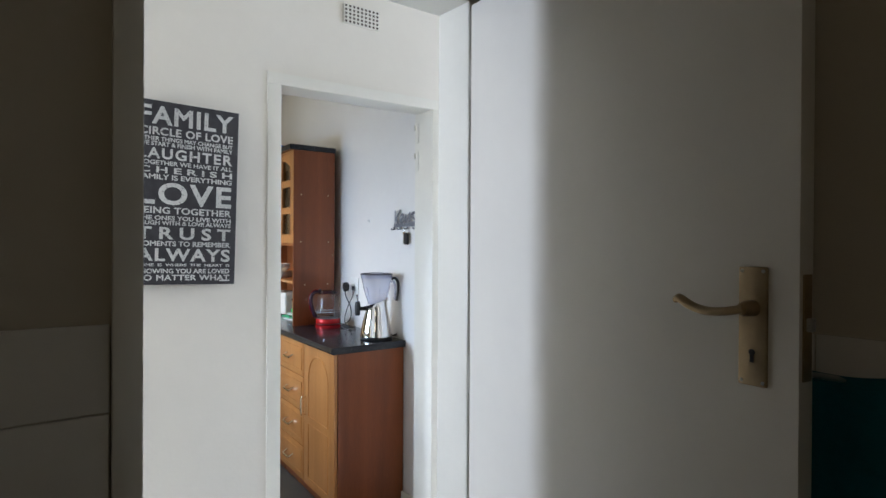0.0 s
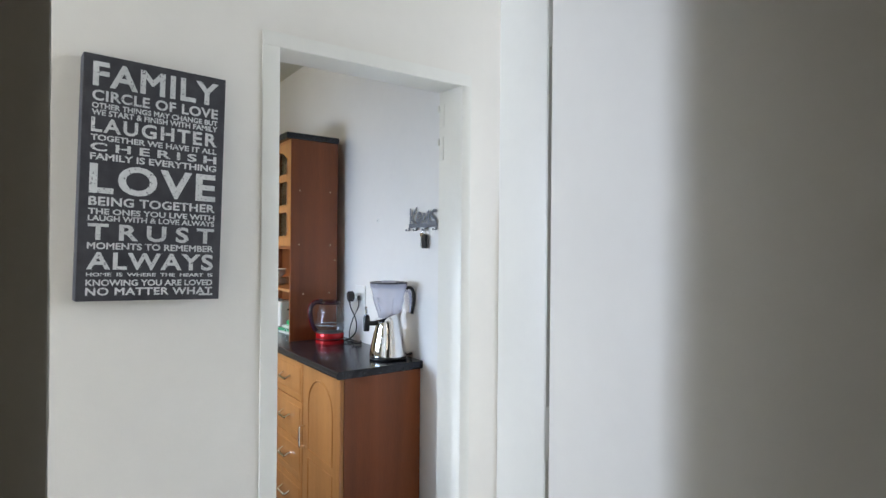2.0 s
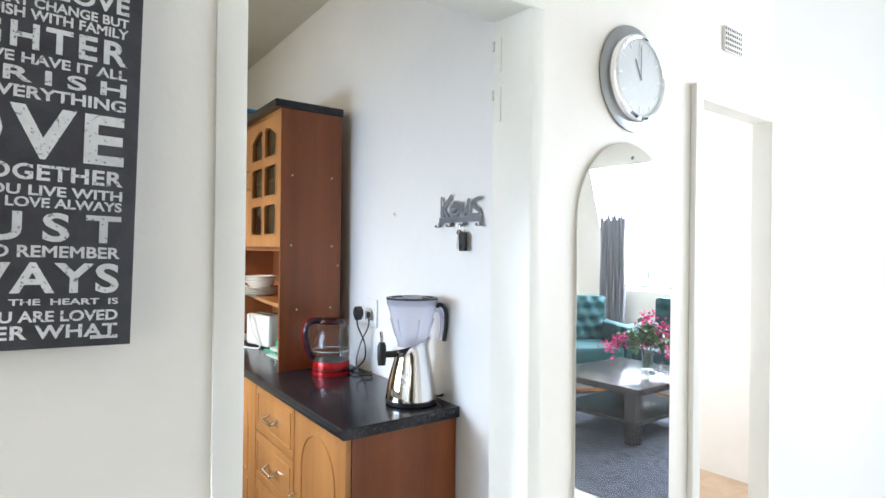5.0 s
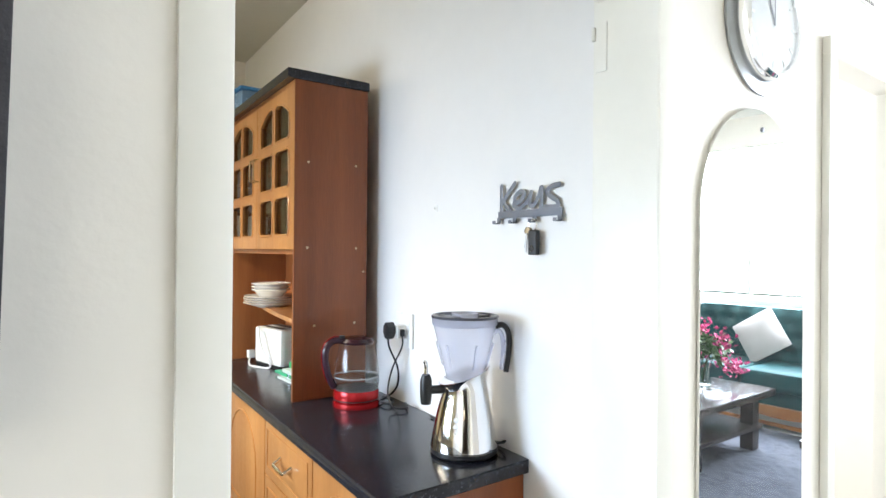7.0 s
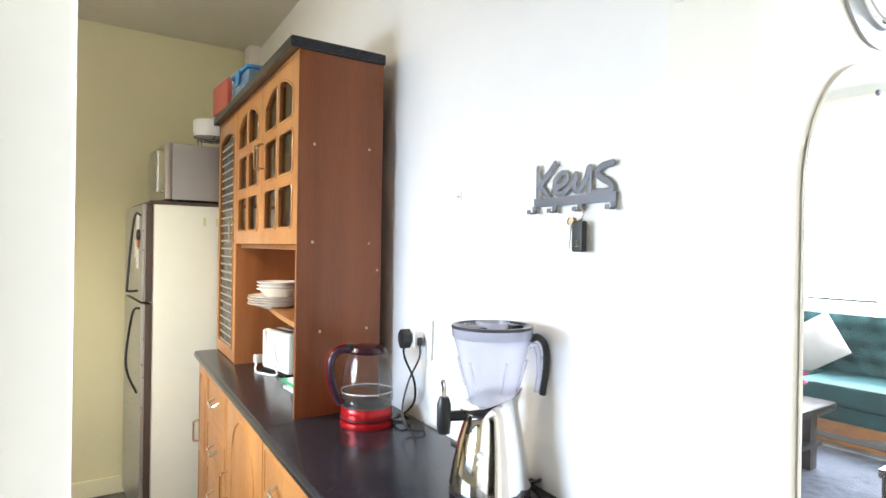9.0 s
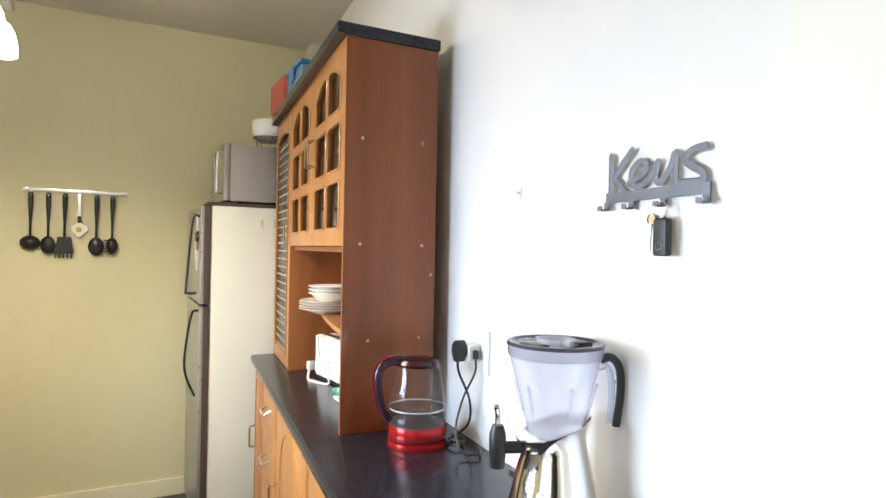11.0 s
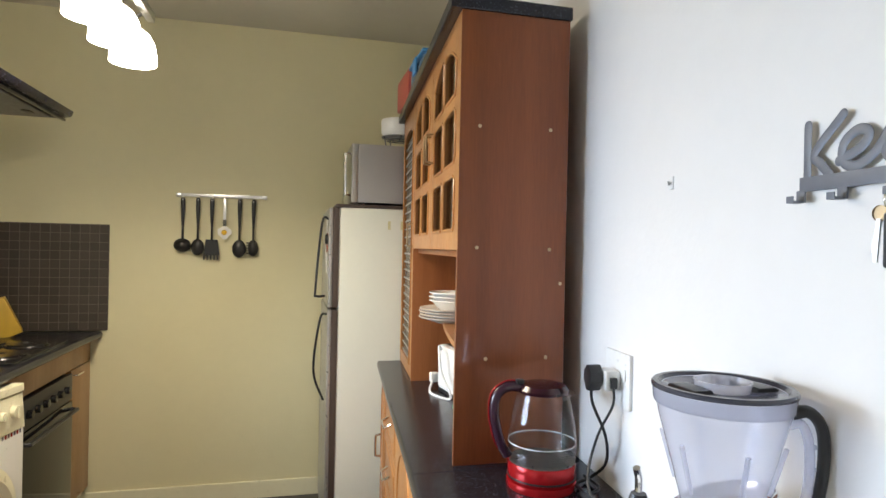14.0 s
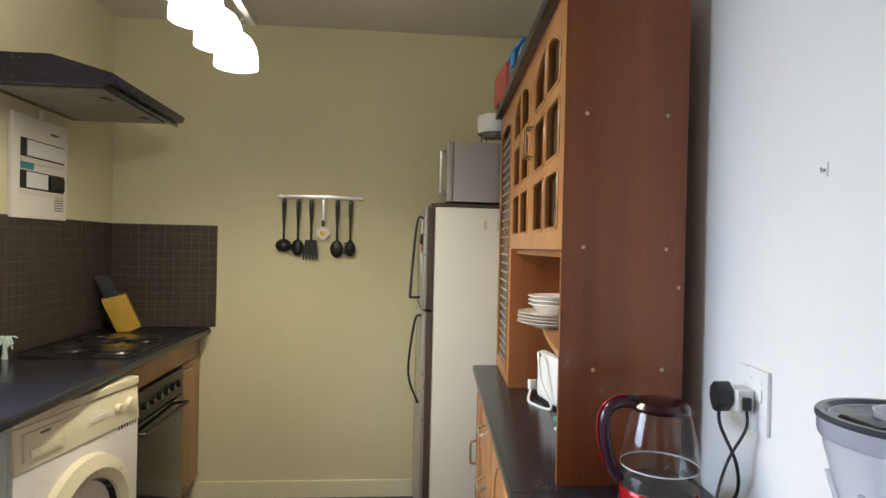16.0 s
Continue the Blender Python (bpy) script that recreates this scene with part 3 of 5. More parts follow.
def glazed_door(parent, y0, y1, z0, z1, columns, rows, arch, handle_y=None, handle_z=None):
    w, h = y1 - y0, z1 - z0
    holes = []
    mx, mz = 0.052, 0.05
    bars = 0.024
    cw = (w - 2 * mx - bars * (columns - 1)) / columns
    ch = (h - 2 * mz - bars * 1.4 * (rows - 1)) / rows
    for r in range(rows):
        for c in range(columns):
            a, z = mx + c * (cw + bars), mz + r * (ch + bars * 1.4)
            rise = (0, 0)
            if r == rows - 1 and arch:
                rise = (0.05, 0.0) if columns == 2 and c == 0 else (0.0, 0.05) if columns == 2 else (0.055, 0.055)
            holes.append(arched_outline(a, a + cw, z, z + ch, rise))
    leaf = part("door", moved(holed_panel(w, h, holes, 0.019), pose(0, y0, z0)), WOODDOOR, parent, "honey wood door with small arched panes", smooth=30)
    for k in holes:
        pts = [(y0 + y, z0 + z) for y, z in k]
        bead(pts, 0.0, 0.0045, WOODDOOR, leaf)
        ys, zs = [p[0] for p in pts], [p[1] for p in pts]
        part("pane", box((0.009, min(ys), min(zs)), (0.012, max(ys), max(zs))), PANE, leaf, "dark reflective glass pane", smooth=0)
    if handle_y is not None:
        bar_handle(leaf, (0, handle_y, handle_z), (0, handle_y, handle_z - 0.09), (-0.022, 0, 0), 0.003, BRASS)
    return leaf


hutch = thing("hutch", (HX, 3.455, CT), "cherry and honey wood kitchen hutch with glazed arched doors", "hutch")
HD, HW, HH = HB - HX, 1.37, 1.985 - CT     # depth, width and height
T = 0.016
MID, SPLIT = 1.404 - CT, 0.915
part("side_panel", box((0, 0, 0), (HD, T, HH), 0.0015), WOODSIDE, hutch, "plain reddish cherry veneer side")
part("side_panel", box((0, HW - T, 0), (HD, HW, HH), 0.0015), WOODSIDE, hutch)
part("partition", box((0.0, SPLIT, 0), (HD - 0.006, SPLIT + T, HH), 0.0015), WOODIN, hutch)
part("back_panel", box((HD - 0.006, T, 0), (HD, HW - T, HH)), WOODIN, hutch)
part("shelf", box((0.02, T, MID - T), (HD - 0.006, SPLIT, MID), 0.001), WOODIN, hutch)
part("shelf", box((0.03, T, MID + 0.29), (HD - 0.006, SPLIT, MID + 0.29 + T), 0.001), WOODIN, hutch)
for z in (0.27, 0.53, 0.8):
    part("shelf", box((0.03, SPLIT + T, z), (HD - 0.006, HW - T, z + T), 0.001), WOODIN, hutch)
shelf_bm = bmesh.new()
outline = [(HD - 0.006, T), (HD - 0.006, SPLIT)] + [(0.02 + 0.10 * (k / 10) ** 1.6 if k else 0.012, T + (SPLIT - T) * (1 - (1 - k / 10))) for k in range(10, -1, -1)]
face = shelf_bm.faces.new([shelf_bm.verts.new((x, y, 1.163 - CT - T)) for x, y in outline])
lift = bmesh.ops.extrude_face_region(shelf_bm, geom=[face])["geom"]
bmesh.ops.translate(shelf_bm, verts=[v for v in lift if isinstance(v, bmesh.types.BMVert)], vec=(0, 0, T))
bmesh.ops.recalc_face_normals(shelf_bm, faces=shelf_bm.faces[:])
part("curved_shelf", shelf_bm, WOODDOOR, hutch, "honey wood shelf with a curved front", smooth=0)
part("top_panel", box((0.0, T, HH - T), (HD - 0.006, HW - T, HH)), WOODIN, hutch)
part("cornice", box((-0.028, -0.006, HH + 0.001), (HD + 0.005, HW + 0.012, HH + 0.034), 0.006, 3), COUNTER, hutch, "black laminate top with a rounded edge")
glazed_door(hutch, 0.004, 0.459, MID + 0.002, HH - 0.002, 2, 3, True, 0.435, MID + 0.36)
glazed_door(hutch, 0.462, SPLIT + 0.006, MID + 0.002, HH - 0.002, 2, 3, True, 0.486, MID + 0.36)
glazed_door(hutch, SPLIT + 0.010, HW - 0.001, 0.004, HH - 0.002, 1, 1, True, SPLIT + 0.03, MID + 0.1)
SCREWRIM = material("pale_raw_chipboard", (0.62, 0.45, 0.27), 0.5, scale=40, vary=0.15)
def SCREW():
    return lathe([(0, -0.0005), (0.0022, -0.0005), (0.0024, 0.0015), (0.0042, 0.0015), (0.0046, 0.0)], 14)
for x, z in ((0.05, 0.82), (0.234, 0.822), (0.048, 0.526), (0.237, 0.525), (0.076, 0.256), (0.233, 0.257)):
    part("screw_cap", moved(SCREW(), pose(x, -0.001, z, 90, 0, 0)), SCREWRIM, hutch, "bright screw in a pale countersunk ring")
part("screw_cap", moved(SCREW(), pose(0.268, -0.001, 0.44, 90, 0, 0)), SCREWRIM, hutch)
LATTICE = material("grey_lattice", (0.34, 0.32, 0.27), 0.5, scale=20, vary=0.2)
# lattice strips on the glass of the tall door
for k in range(26):
    part("lattice_strip", box((0.0055, SPLIT + 0.062, 0.06 + k * 0.036), (0.0075, HW - 0.053, 0.067 + k * 0.036)), LATTICE, hutch, "pale lattice strip on the glass", smooth=0)
for k in range(9):
    y = SPLIT + 0.085 + k * 0.034
    part("lattice_strip", box((0.0078, y, 0.055), (0.0086, y + 0.005, 0.99)), LATTICE, hutch, "pale lattice strip on the glass", smooth=0)


skewed(hutch)


# ---- hob side ----
HOBZ = 0.94
worktop_left = thing("worktop", (-0.4, 2.6, HOBZ - 0.036), "black laminate worktop carrying the hob", "worktop", "kitchen worktops")
part("slab", box((0.002, 0, 0), (0.518, 2.945, 0.036), 0.004, 2), COUNTER, worktop_left)
part("front_edge", tube([(0.518, 0.002, 0.018), (0.518, 2.943, 0.018)], 0.0175, 12, 0), COUNTER, worktop_left, "rounded black front edge")

oven_unit = thing("oven_cabinet", (-0.38, 4.62, 0), "light oak oven cabinet below the hob", "cabinet")
part("carcass", boxes(((0, 0, 0.1), (0.44, 0.018, 0.9)), ((0, 0.62, 0.1), (0.44, 0.638, 0.9)), ((0, 0.018, 0.1), (0.44, 0.62, 0.118)), ((0, 0.912, 0.1), (0.44, 0.926, 0.9)), ((0, 0.64, 0.1), (0.44, 0.91, 0.118))), WOODOVEN, oven_unit, smooth=0)
part("plinth", box((0.38, 0, 0.0), (0.396, 0.926, 0.1)), WOODOVEN, oven_unit)
part("top_rail", box((0.44, 0.0, 0.79), (0.458, 0.926, 0.9), 0.003), WOODOVEN, oven_unit)
nd = part("door", box((0.44, 0.645, 0.13), (0.46, 0.922, 0.786), 0.004), WOODOVEN, oven_unit)
bar_handle(nd, (0.46, 0.67, 0.76), (0.46, 0.76, 0.76), (0.02, 0, 0))
bar_handle(nd, (0.46, 0.67, 0.16), (0.46, 0.76, 0.16), (0.02, 0, 0))
oven = thing("oven", (-0.36, 4.645, 0.13), "black built-in oven with a glass door", "oven")
part("body", box((0, 0, 0), (0.435, 0.58, 0.65)), BLACK, oven)
part("control_panel", box((0.436, 0, 0.53), (0.456, 0.59, 0.652), 0.004), BLACK, oven)
part("glass_door", box((0.436, 0, 0.0), (0.458, 0.59, 0.525), 0.004), BLACKGLOSS, oven)
part("handle", tube([(0.458, 0.03, 0.49), (0.49, 0.035, 0.49), (0.49, 0.555, 0.49), (0.458, 0.56, 0.49)], 0.009, 10, 0), BLACK, oven)
for k in range(6):
    part("knob", moved(lathe([(0.017, 0), (0.015, 0.02), (0.0, 0.021)], 20), pose(0.456, 0.1 + k * 0.08, 0.592, 0, 90, 0)), BLACKGLOSS, oven)

hob = thing("hob", (-0.33, 4.62, HOBZ), "black enamel hob with four solid plates", "hob")
part("tray", box((0, 0, 0), (0.42, 0.58, 0.008), 0.003), BLACKGLOSS, hob)
for x, y, r in ((0.12, 0.16, 0.075), (0.31, 0.15, 0.095), (0.12, 0.43, 0.095), (0.31, 0.42, 0.075)):
    part("hot_plate", lathe([(r + 0.012, 0.008), (r + 0.008, 0.014), (r, 0.013), (r, 0.019), (r * 0.3, 0.02), (r * 0.28, 0.016), (0, 0.016)], 36, (x, y)), material("burnished_cast_iron", (0.022, 0.020, 0.019), 0.2, 0.3, scale=20, vary=0.3), hob, "dull black cast plate with a rim")

block = thing("knife_block", (-0.228, 5.395, HOBZ), "yellow wooden knife block leaning against dark tiles", "knife block", rz=20)
part("body", moved(prism([(-0.055, 0), (0.055, 0), (0.055, 0.185), (-0.055, 0.205)], 0.09, 0.004), pose(0, -0.05, 0.0, 0, -24, 0)), material("yellow_wood", (0.46, 0.29, 0.03), 0.5, scale=8, vary=0.12, stretch=(1, 1, 0.15)), block)
for k in range(5):
    part("knife_handle", moved(box((-0.012, -0.008, 0), (0.012, 0.008, 0.135), 0.004), pose(-0.1 + 0.022 * (k % 3), -0.035 + 0.05 * (k // 3), 0.16, 0, -24, 0)), BLACK, block, "black knife handle")

cloth = thing("dish_brush", (-0.36, 4.60, HOBZ), "pale teal string dish brush standing on the worktop", "brush")
STRING = material("pale_teal_string", (0.45, 0.58, 0.55), 0.8, scale=30, vary=0.2)
part("handle", lathe([(0, 0), (0.012, 0), (0.009, 0.02), (0.007, 0.06), (0.0, 0.062)], 14), STRING, cloth)
rnd = random.Random(11)
for k in range(14):
    a, r = k * 2.4, rnd.uniform(0.02, 0.042)
    part("string", tube([(0, 0, 0.055), (0.5 * r * math.cos(a), 0.5 * r * math.sin(a), 0.085), (r * math.cos(a), r * math.sin(a), rnd.uniform(0.03, 0.08))], 0.0035, 6, 4), STRING, cloth)

hood = thing("cooker_hood", (-0.398, 4.42, 1.948), "dark navy visor cooker hood with a grey filter", "cooker hood")
prof = [(0, 0.012), (0.46, 0.012), (0.505, 0.02), (0.515, 0.045), (0.49, 0.06), (0.28, 0.118), (0, 0.118)]
HOODMAT = material("dark_navy_enamel", (0.018, 0.017, 0.032), 0.25, scale=6, vary=0.15)
bm = prism(prof, 0.70, 0.006)
part("casing", bm, HOODMAT, hood)
part("filter", box((0.06, 0.05, 0.004), (0.44, 0.65, 0.011), 0.002), material("grey_filter_mesh", (0.30, 0.29, 0.26), 0.5, 0.3, scale=40, vary=0.2, bump=0.6, bump_scale=400), hood, "grey metal grease filter")
for y in (0.15, 0.5):
    part("filter_latch", box((0.38, y, 0.0), (0.41, y + 0.06, 0.004), 0.001), BLACK, hood)
part("rim", box((0.47, 0.0, 0.0), (0.482, 0.70, 0.012), 0.002), BLACKGLOSS, hood)

wm = thing("washing_machine", (0.163, 4.535, 0), "aged cream front-loading washing machine under the worktop edge", "washing machine", rz=-9.8)
W, D, H = 0.595, 0.50, 0.892
part("cabinet", box((-D, -W, 0.02), (-0.02, 0, H - 0.032), 0.006), WHITEENAMEL, wm)
part("lid", box((-D, -W - 0.002, H - 0.03), (0.0, 0.002, H), 0.008, 3), CREAMENAMEL, wm)
part("control_panel", moved(prism([(-0.02, 0), (0.004, 0), (-0.006, 0.125), (-0.02, 0.125)], W, 0.002), pose(0, -W, H - 0.158)), CREAMENAMEL, wm)
part("front_panel", box((-0.02, -W, 0.03), (0.0, 0, H - 0.16), 0.006), WHITEENAMEL, wm)
part("drawer", box((-0.004, -W + 0.03, H - 0.135), (0.008, -W + 0.2, H - 0.05), 0.003), CREAMENAMEL, wm)
part("drawer_grip", box((0.0, -W + 0.05, H - 0.128), (0.011, -W + 0.18, H - 0.10), 0.004), CREAMENAMEL, wm)
part("nameplate", box((0.004, -W + 0.09, H - 0.066), (0.0092, -W + 0.13, H - 0.058)), GREYMETAL, wm, "dark unreadable maker's plate")
part("display", box((-0.006, -0.28, H - 0.105), (0.004, -0.19, H - 0.085), 0.002), CERAMIC, wm)
for y, r in ((-0.055, 0.024), (-0.125, 0.016)):
    part("knob", moved(lathe([(r, 0), (r * 0.92, 0.018), (r * 0.5, 0.02), (0, 0.02)], 24), pose(-0.004, y, H - 0.09, 0, 90, 0)), CREAMENAMEL, wm)
    part("knob_grip", box((0.008, y - 0.004, H - 0.09 - r * 0.9), (0.022, y + 0.004, H - 0.09 + r * 0.9), 0.002), CREAMENAMEL, wm)
for k in range(7):
    part("print_mark", box((0.0, -0.12 + 0.016 * k, H - 0.16 + 0.0), (0.0012, -0.113 + 0.016 * k, H - 0.174)), RED if k % 2 else GREYMETAL, wm, "small printed mark", smooth=0)
rim = part("door_ring", moved(lathe([(0.232, 0.0), (0.227, 0.025), (0.185, 0.042), (0.155, 0.03), (0.145, 0.0)], 48), pose(0, -W * 0.5, 0.458, 0, 90, 0)), CREAMENAMEL, wm)
part("door_glass", moved(lathe([(0.15, 0.02), (0.13, -0.02), (0.08, -0.06), (0, -0.07)], 40), pose(0, -W * 0.5, 0.458, 0, 90, 0)), BLACKGLOSS, wm, "dark bowl-shaped door glass")
part("kick_panel", box((-0.015, -W, 0.0), (-0.002, 0, 0.03)), CREAMENAMEL, wm)

board = thing("distribution_board", (-0.398, 4.655, 1.487), "white electrical distribution board with breaker labels", "distribution board")
part("cover", box((0, 0, 0), (0.018, 0.40, 0.42), 0.004), FRAMEPAINT, board)
for z in (0.25, 0.12):
    part("recess", box((0.018, 0.05, z), (0.020, 0.37, z + 0.075)), BLACK, board)
    part("label_strip", box((0.0201, 0.09, z + 0.006), (0.023, 0.37 if z > 0.2 else 0.24, z + 0.07)), WHITEPL, board)
    part("bottom_strip", box((0.018, 0.05, z - 0.022), (0.021, 0.37, z - 0.006)), CERAMIC, board)
for k in range(7):
    part("breaker", box((0.0201, 0.25 + k * 0.016, 0.13), (0.03, 0.263 + k * 0.016, 0.185), 0.002), BLACK, board)
part("sticker", box((0.018, 0.05, 0.2), (0.0195, 0.14, 0.24)), material("blue_green_sticker", (0.05, 0.25, 0.3), 0.5), board)
for k in range(6):
    part("print_bar", box((0.018, 0.3, 0.04 + k * 0.011), (0.0188, 0.37, 0.045 + k * 0.011)), GREYMETAL, board, smooth=0)
part("print_bar", box((0.018, 0.26, 0.365), (0.0188, 0.32, 0.375)), GREYMETAL, board, smooth=0)
part("conduit", tube([(0.01, 0.2, 0.42), (0.01, 0.2, 0.46)], 0.008, 10, 0), WHITEPL, board)

# ---- fridge ----
FX, FY = 1.253, 4.85
fridge = thing("fridge", (FX, FY, 0), "cream fridge freezer with silver doors beside the cabinets", "fridge")
part("cabinet", box((0.05, 0, 0.03), (0.545, 0.62, 1.587), 0.006), FRIDGESIDE, fridge)
part("top_cover", box((0.03, -0.004, 1.588), (0.548, 0.624, 1.603), 0.004), FRIDGEEDGE, fridge)
for z0, z1 in ((0.06, 1.115), (1.127, 1.585)):
    d = part("door", box((0.0, 0.0, z0), (0.018, 0.62, z1), 0.006), FRIDGEDOOR, fridge, "silver door")
    part("door_edge", box((0.0181, -0.001, z0), (0.046, 0.621, z1), 0.004), FRIDGEEDGE, d, "dark brown door edge")
    part("gasket", box((0.0461, 0.005, z0), (0.0499, 0.615, z1)), WHITEPL, d)
    top, bot = (z1 - 0.05, z0 + 0.05) if z0 > 1 else (z1 - 0.02, z1 - 0.42)
    part("handle", tube([(0.0, 0.04, top), (-0.03, 0.04, top - 0.02), (-0.055, 0.04, bot + (0.03 if z0 > 1 else 0.2)), (-0.05, 0.04, bot + (0.0 if z0 > 1 else 0.1)), (-0.01, 0.04, bot)], 0.0055, 10, 5), BLACK, d, "dark curved bar handle")
for k in range(2):
    part("tape_mark", box((0.27 + 0.06 * k, -0.0012, 1.49), (0.283 + 0.06 * k, 0.0, 1.53)), material("yellowed_tape", (0.6, 0.55, 0.3), 0.5), fridge, smooth=0)
for k, (z, y, m) in enumerate(((1.45, 0.1, WHITEPL), (1.38, 0.09, RED), (1.33, 0.16, WHITEPL), (1.28, 0.1, WHITEPL))):
    part("note", moved(box((-0.004, 0, 0), (-0.001, 0.07, 0.09)), pose(0, y, z, 0, 0, 0)), m, fridge, "paper note held by a magnet", smooth=0)
part("key_ring", moved(lathe([(0.025, 0), (0.022, 0.012), (0, 0.015)], 20), pose(-0.001, 0.08, 1.44, 0, -90, 0)), BLACK, fridge, "black round magnet")
part("foot", box((0.06, 0.02, 0), (0.10, 0.06, 0.03)), BLACK, fridge)
part("foot", box((0.06, 0.56, 0), (0.10, 0.60, 0.03)), BLACK, fridge)
part("foot", box((0.48, 0.02, 0), (0.52, 0.06, 0.03)), BLACK, fridge)

mw = thing("microwave_oven", (1.352, 4.87, 1.603), "silver microwave oven standing on the fridge", "microwave")
part("casing", box((0.03, 0, 0.012), (0.42, 0.48, 0.285), 0.004), material("silver_grey_casing", (0.42, 0.41, 0.40), 0.35, 0.5, scale=6, vary=0.04), mw)
part("door", box((0.0, 0, 0.012), (0.0295, 0.48, 0.285), 0.004), STEEL, mw)
part("handle", tube([(0.0, 0.045, 0.245), (-0.028, 0.045, 0.245), (-0.028, 0.045, 0.05), (0.0, 0.045, 0.05)], 0.008, 12, 0), CHROME, mw)
for x in (0.05, 0.38):
    for y in (0.03, 0.45):
        part("foot", box((x - 0.015, y - 0.015, 0), (x + 0.015, y + 0.015, 0.012)), BLACK, mw)

rack = thing("wire_stand", (1.60, 5.05, 1.889), "small dark wire stand on the microwave", "stand")
for r, z in ((0.085, 0.07), (0.06, 0.055), (0.03, 0.05)):
    part("ring", tube([(r * math.cos(k * math.pi / 8), r * math.sin(k * math.pi / 8), z) for k in range(17)], 0.0025, 6, 0), GREYMETAL, rack)
for k in range(4):
    a = k * math.pi / 2 + 0.4
    part("leg", tube([(0.085 * math.cos(a), 0.085 * math.sin(a), 0.07), (0.07 * math.cos(a), 0.07 * math.sin(a), 0.0)], 0.003, 6, 0), GREYMETAL, rack)
part("spoke", tube([(-0.085, 0, 0.07), (0, 0, 0.05), (0.085, 0, 0.07)], 0.0025, 6, 0), GREYMETAL, rack)
part("spoke", tube([(0, -0.085, 0.07), (0, 0, 0.05), (0, 0.085, 0.07)], 0.0025, 6, 0), GREYMETAL, rack)
bowl = thing("plastic_bowl", (1.60, 5.05, 1.962), "white round plastic bowl on the wire stand", "bowl")
part("bowl", lathe([(0, 0.0), (0.075, 0.0), (0.088, 0.02), (0.09, 0.075), (0.085, 0.085), (0.0, 0.088)], 36), WHITEPL, bowl)

tub = thing("storage_box", (1.545, 4.52, 2.021), "red plastic storage box on top of the hutch", "storage box")
part("body", box((0.0, 0, 0), (0.2, 0.27, 0.135), 0.01), material("coral_red_plastic", (0.42, 0.08, 0.06), 0.4, scale=6, vary=0.08), tub)
part("end_panel", box((0.02, -0.004, 0.01), (0.18, 0.0, 0.12), 0.002), WHITEPL, tub, "white end panel")
tub = thing("storage_box", (1.535, 4.17, 2.021), "clear blue plastic storage box with blue clips", "storage box")
part("body", box((0.0, 0, 0), (0.2, 0.25, 0.09), 0.02), material("clear_blue_plastic", (0.25, 0.42, 0.62), 0.25, scale=6, vary=0.08, transmission=0.5), tub)
part("lid", box((-0.006, -0.006, 0.091), (0.206, 0.256, 0.104), 0.004), material("blue_plastic", (0.04, 0.2, 0.42), 0.35, scale=6, vary=0.08), tub)
part("clip", box((-0.012, 0.09, 0.04), (-0.006, 0.15, 0.10), 0.002), bpy.data.materials["blue_plastic"], tub)

# ---- on the worktop ----
KX, KY = 1.643, 3.312
jug = thing("juice_blender", (1.64, 2.737, CT), "chrome juice blender with a frosted jug and black tap", "blender")
part("foot_ring", lathe([(0, 0), (0.079, 0), (0.087, 0.006), (0.087, 0.016), (0, 0.016)], 48), BLACK, jug)
bm = lathe([(0.0, 0.0165), (0.086, 0.0165), (0.0865, 0.022), (0.080, 0.06), (0.068, 0.12), (0.0575, 0.165), (0.058, 0.180), (0.064, 0.196), (0.067, 0.201), (0.065, 0.202), (0.055, 0.190), (0.049, 0.186), (0.0, 0.185)], 64)
for v in bm.verts:
    if v.co.z > 0.10:
        v.co.z += (v.co.x * 0.55 - v.co.y * 0.3) * (v.co.z - 0.10) / 0.09 * 0.5
part("body", bm, CHROME, jug, "polished chrome body with a slanted collar")
part("jug", lathe([(0.0, 0.19), (0.046, 0.19), (0.051, 0.21), (0.0785, 0.315), (0.0805, 0.328)], 56), FROST, jug, "frosted milky plastic jug")
LIDGREY = material("smoky_grey_lid", (0.05, 0.052, 0.068), 0.22, scale=20, vary=0.1)
lid = part("lid", lathe([(0.074, 0.350), (0.079, 0.3545), (0.0855, 0.3545), (0.0875, 0.352), (0.0873, 0.3485), (0.0855, 0.3478)], 56), LIDGREY, jug, "dark grey lid rim")
part("lid_skirt", lathe([(0.0858, 0.3475), (0.0850, 0.332), (0.0835, 0.3285), (0.0815, 0.3285)], 56), SKIRT, lid, "smoky translucent lid skirt")
part("lid_top", lathe([(0.0, 0.341), (0.034, 0.342), (0.055, 0.346), (0.0735, 0.3495)], 56), LIDTOP, lid, "smoky translucent lid top")
part("lid_cap", lathe([(0.0, 0.3475), (0.028, 0.348), (0.033, 0.3595), (0.036, 0.3595), (0.034, 0.3475)], 40), FROST, jug, "clear measuring cap")
part("lid_grip", moved(prism([(0.03, 0), (0.07, 0), (0.06, 0.006), (0.035, 0.006)], 0.05, 0.002), pose(0, -0.025, 0.347)), BLACK, lid)
part("lid_grip", moved(prism([(0.03, 0), (0.07, 0), (0.06, 0.006), (0.035, 0.006)], 0.05, 0.002), pose(0, 0, 0.347, 0, 0, 180) @ pose(0, -0.025, 0)), BLACK, lid)
h = Vector((math.cos(radians(-32)), math.sin(radians(-32)), 0))
def at_h(r, z):
    return tuple(h * r + Vector((0, 0, z)))
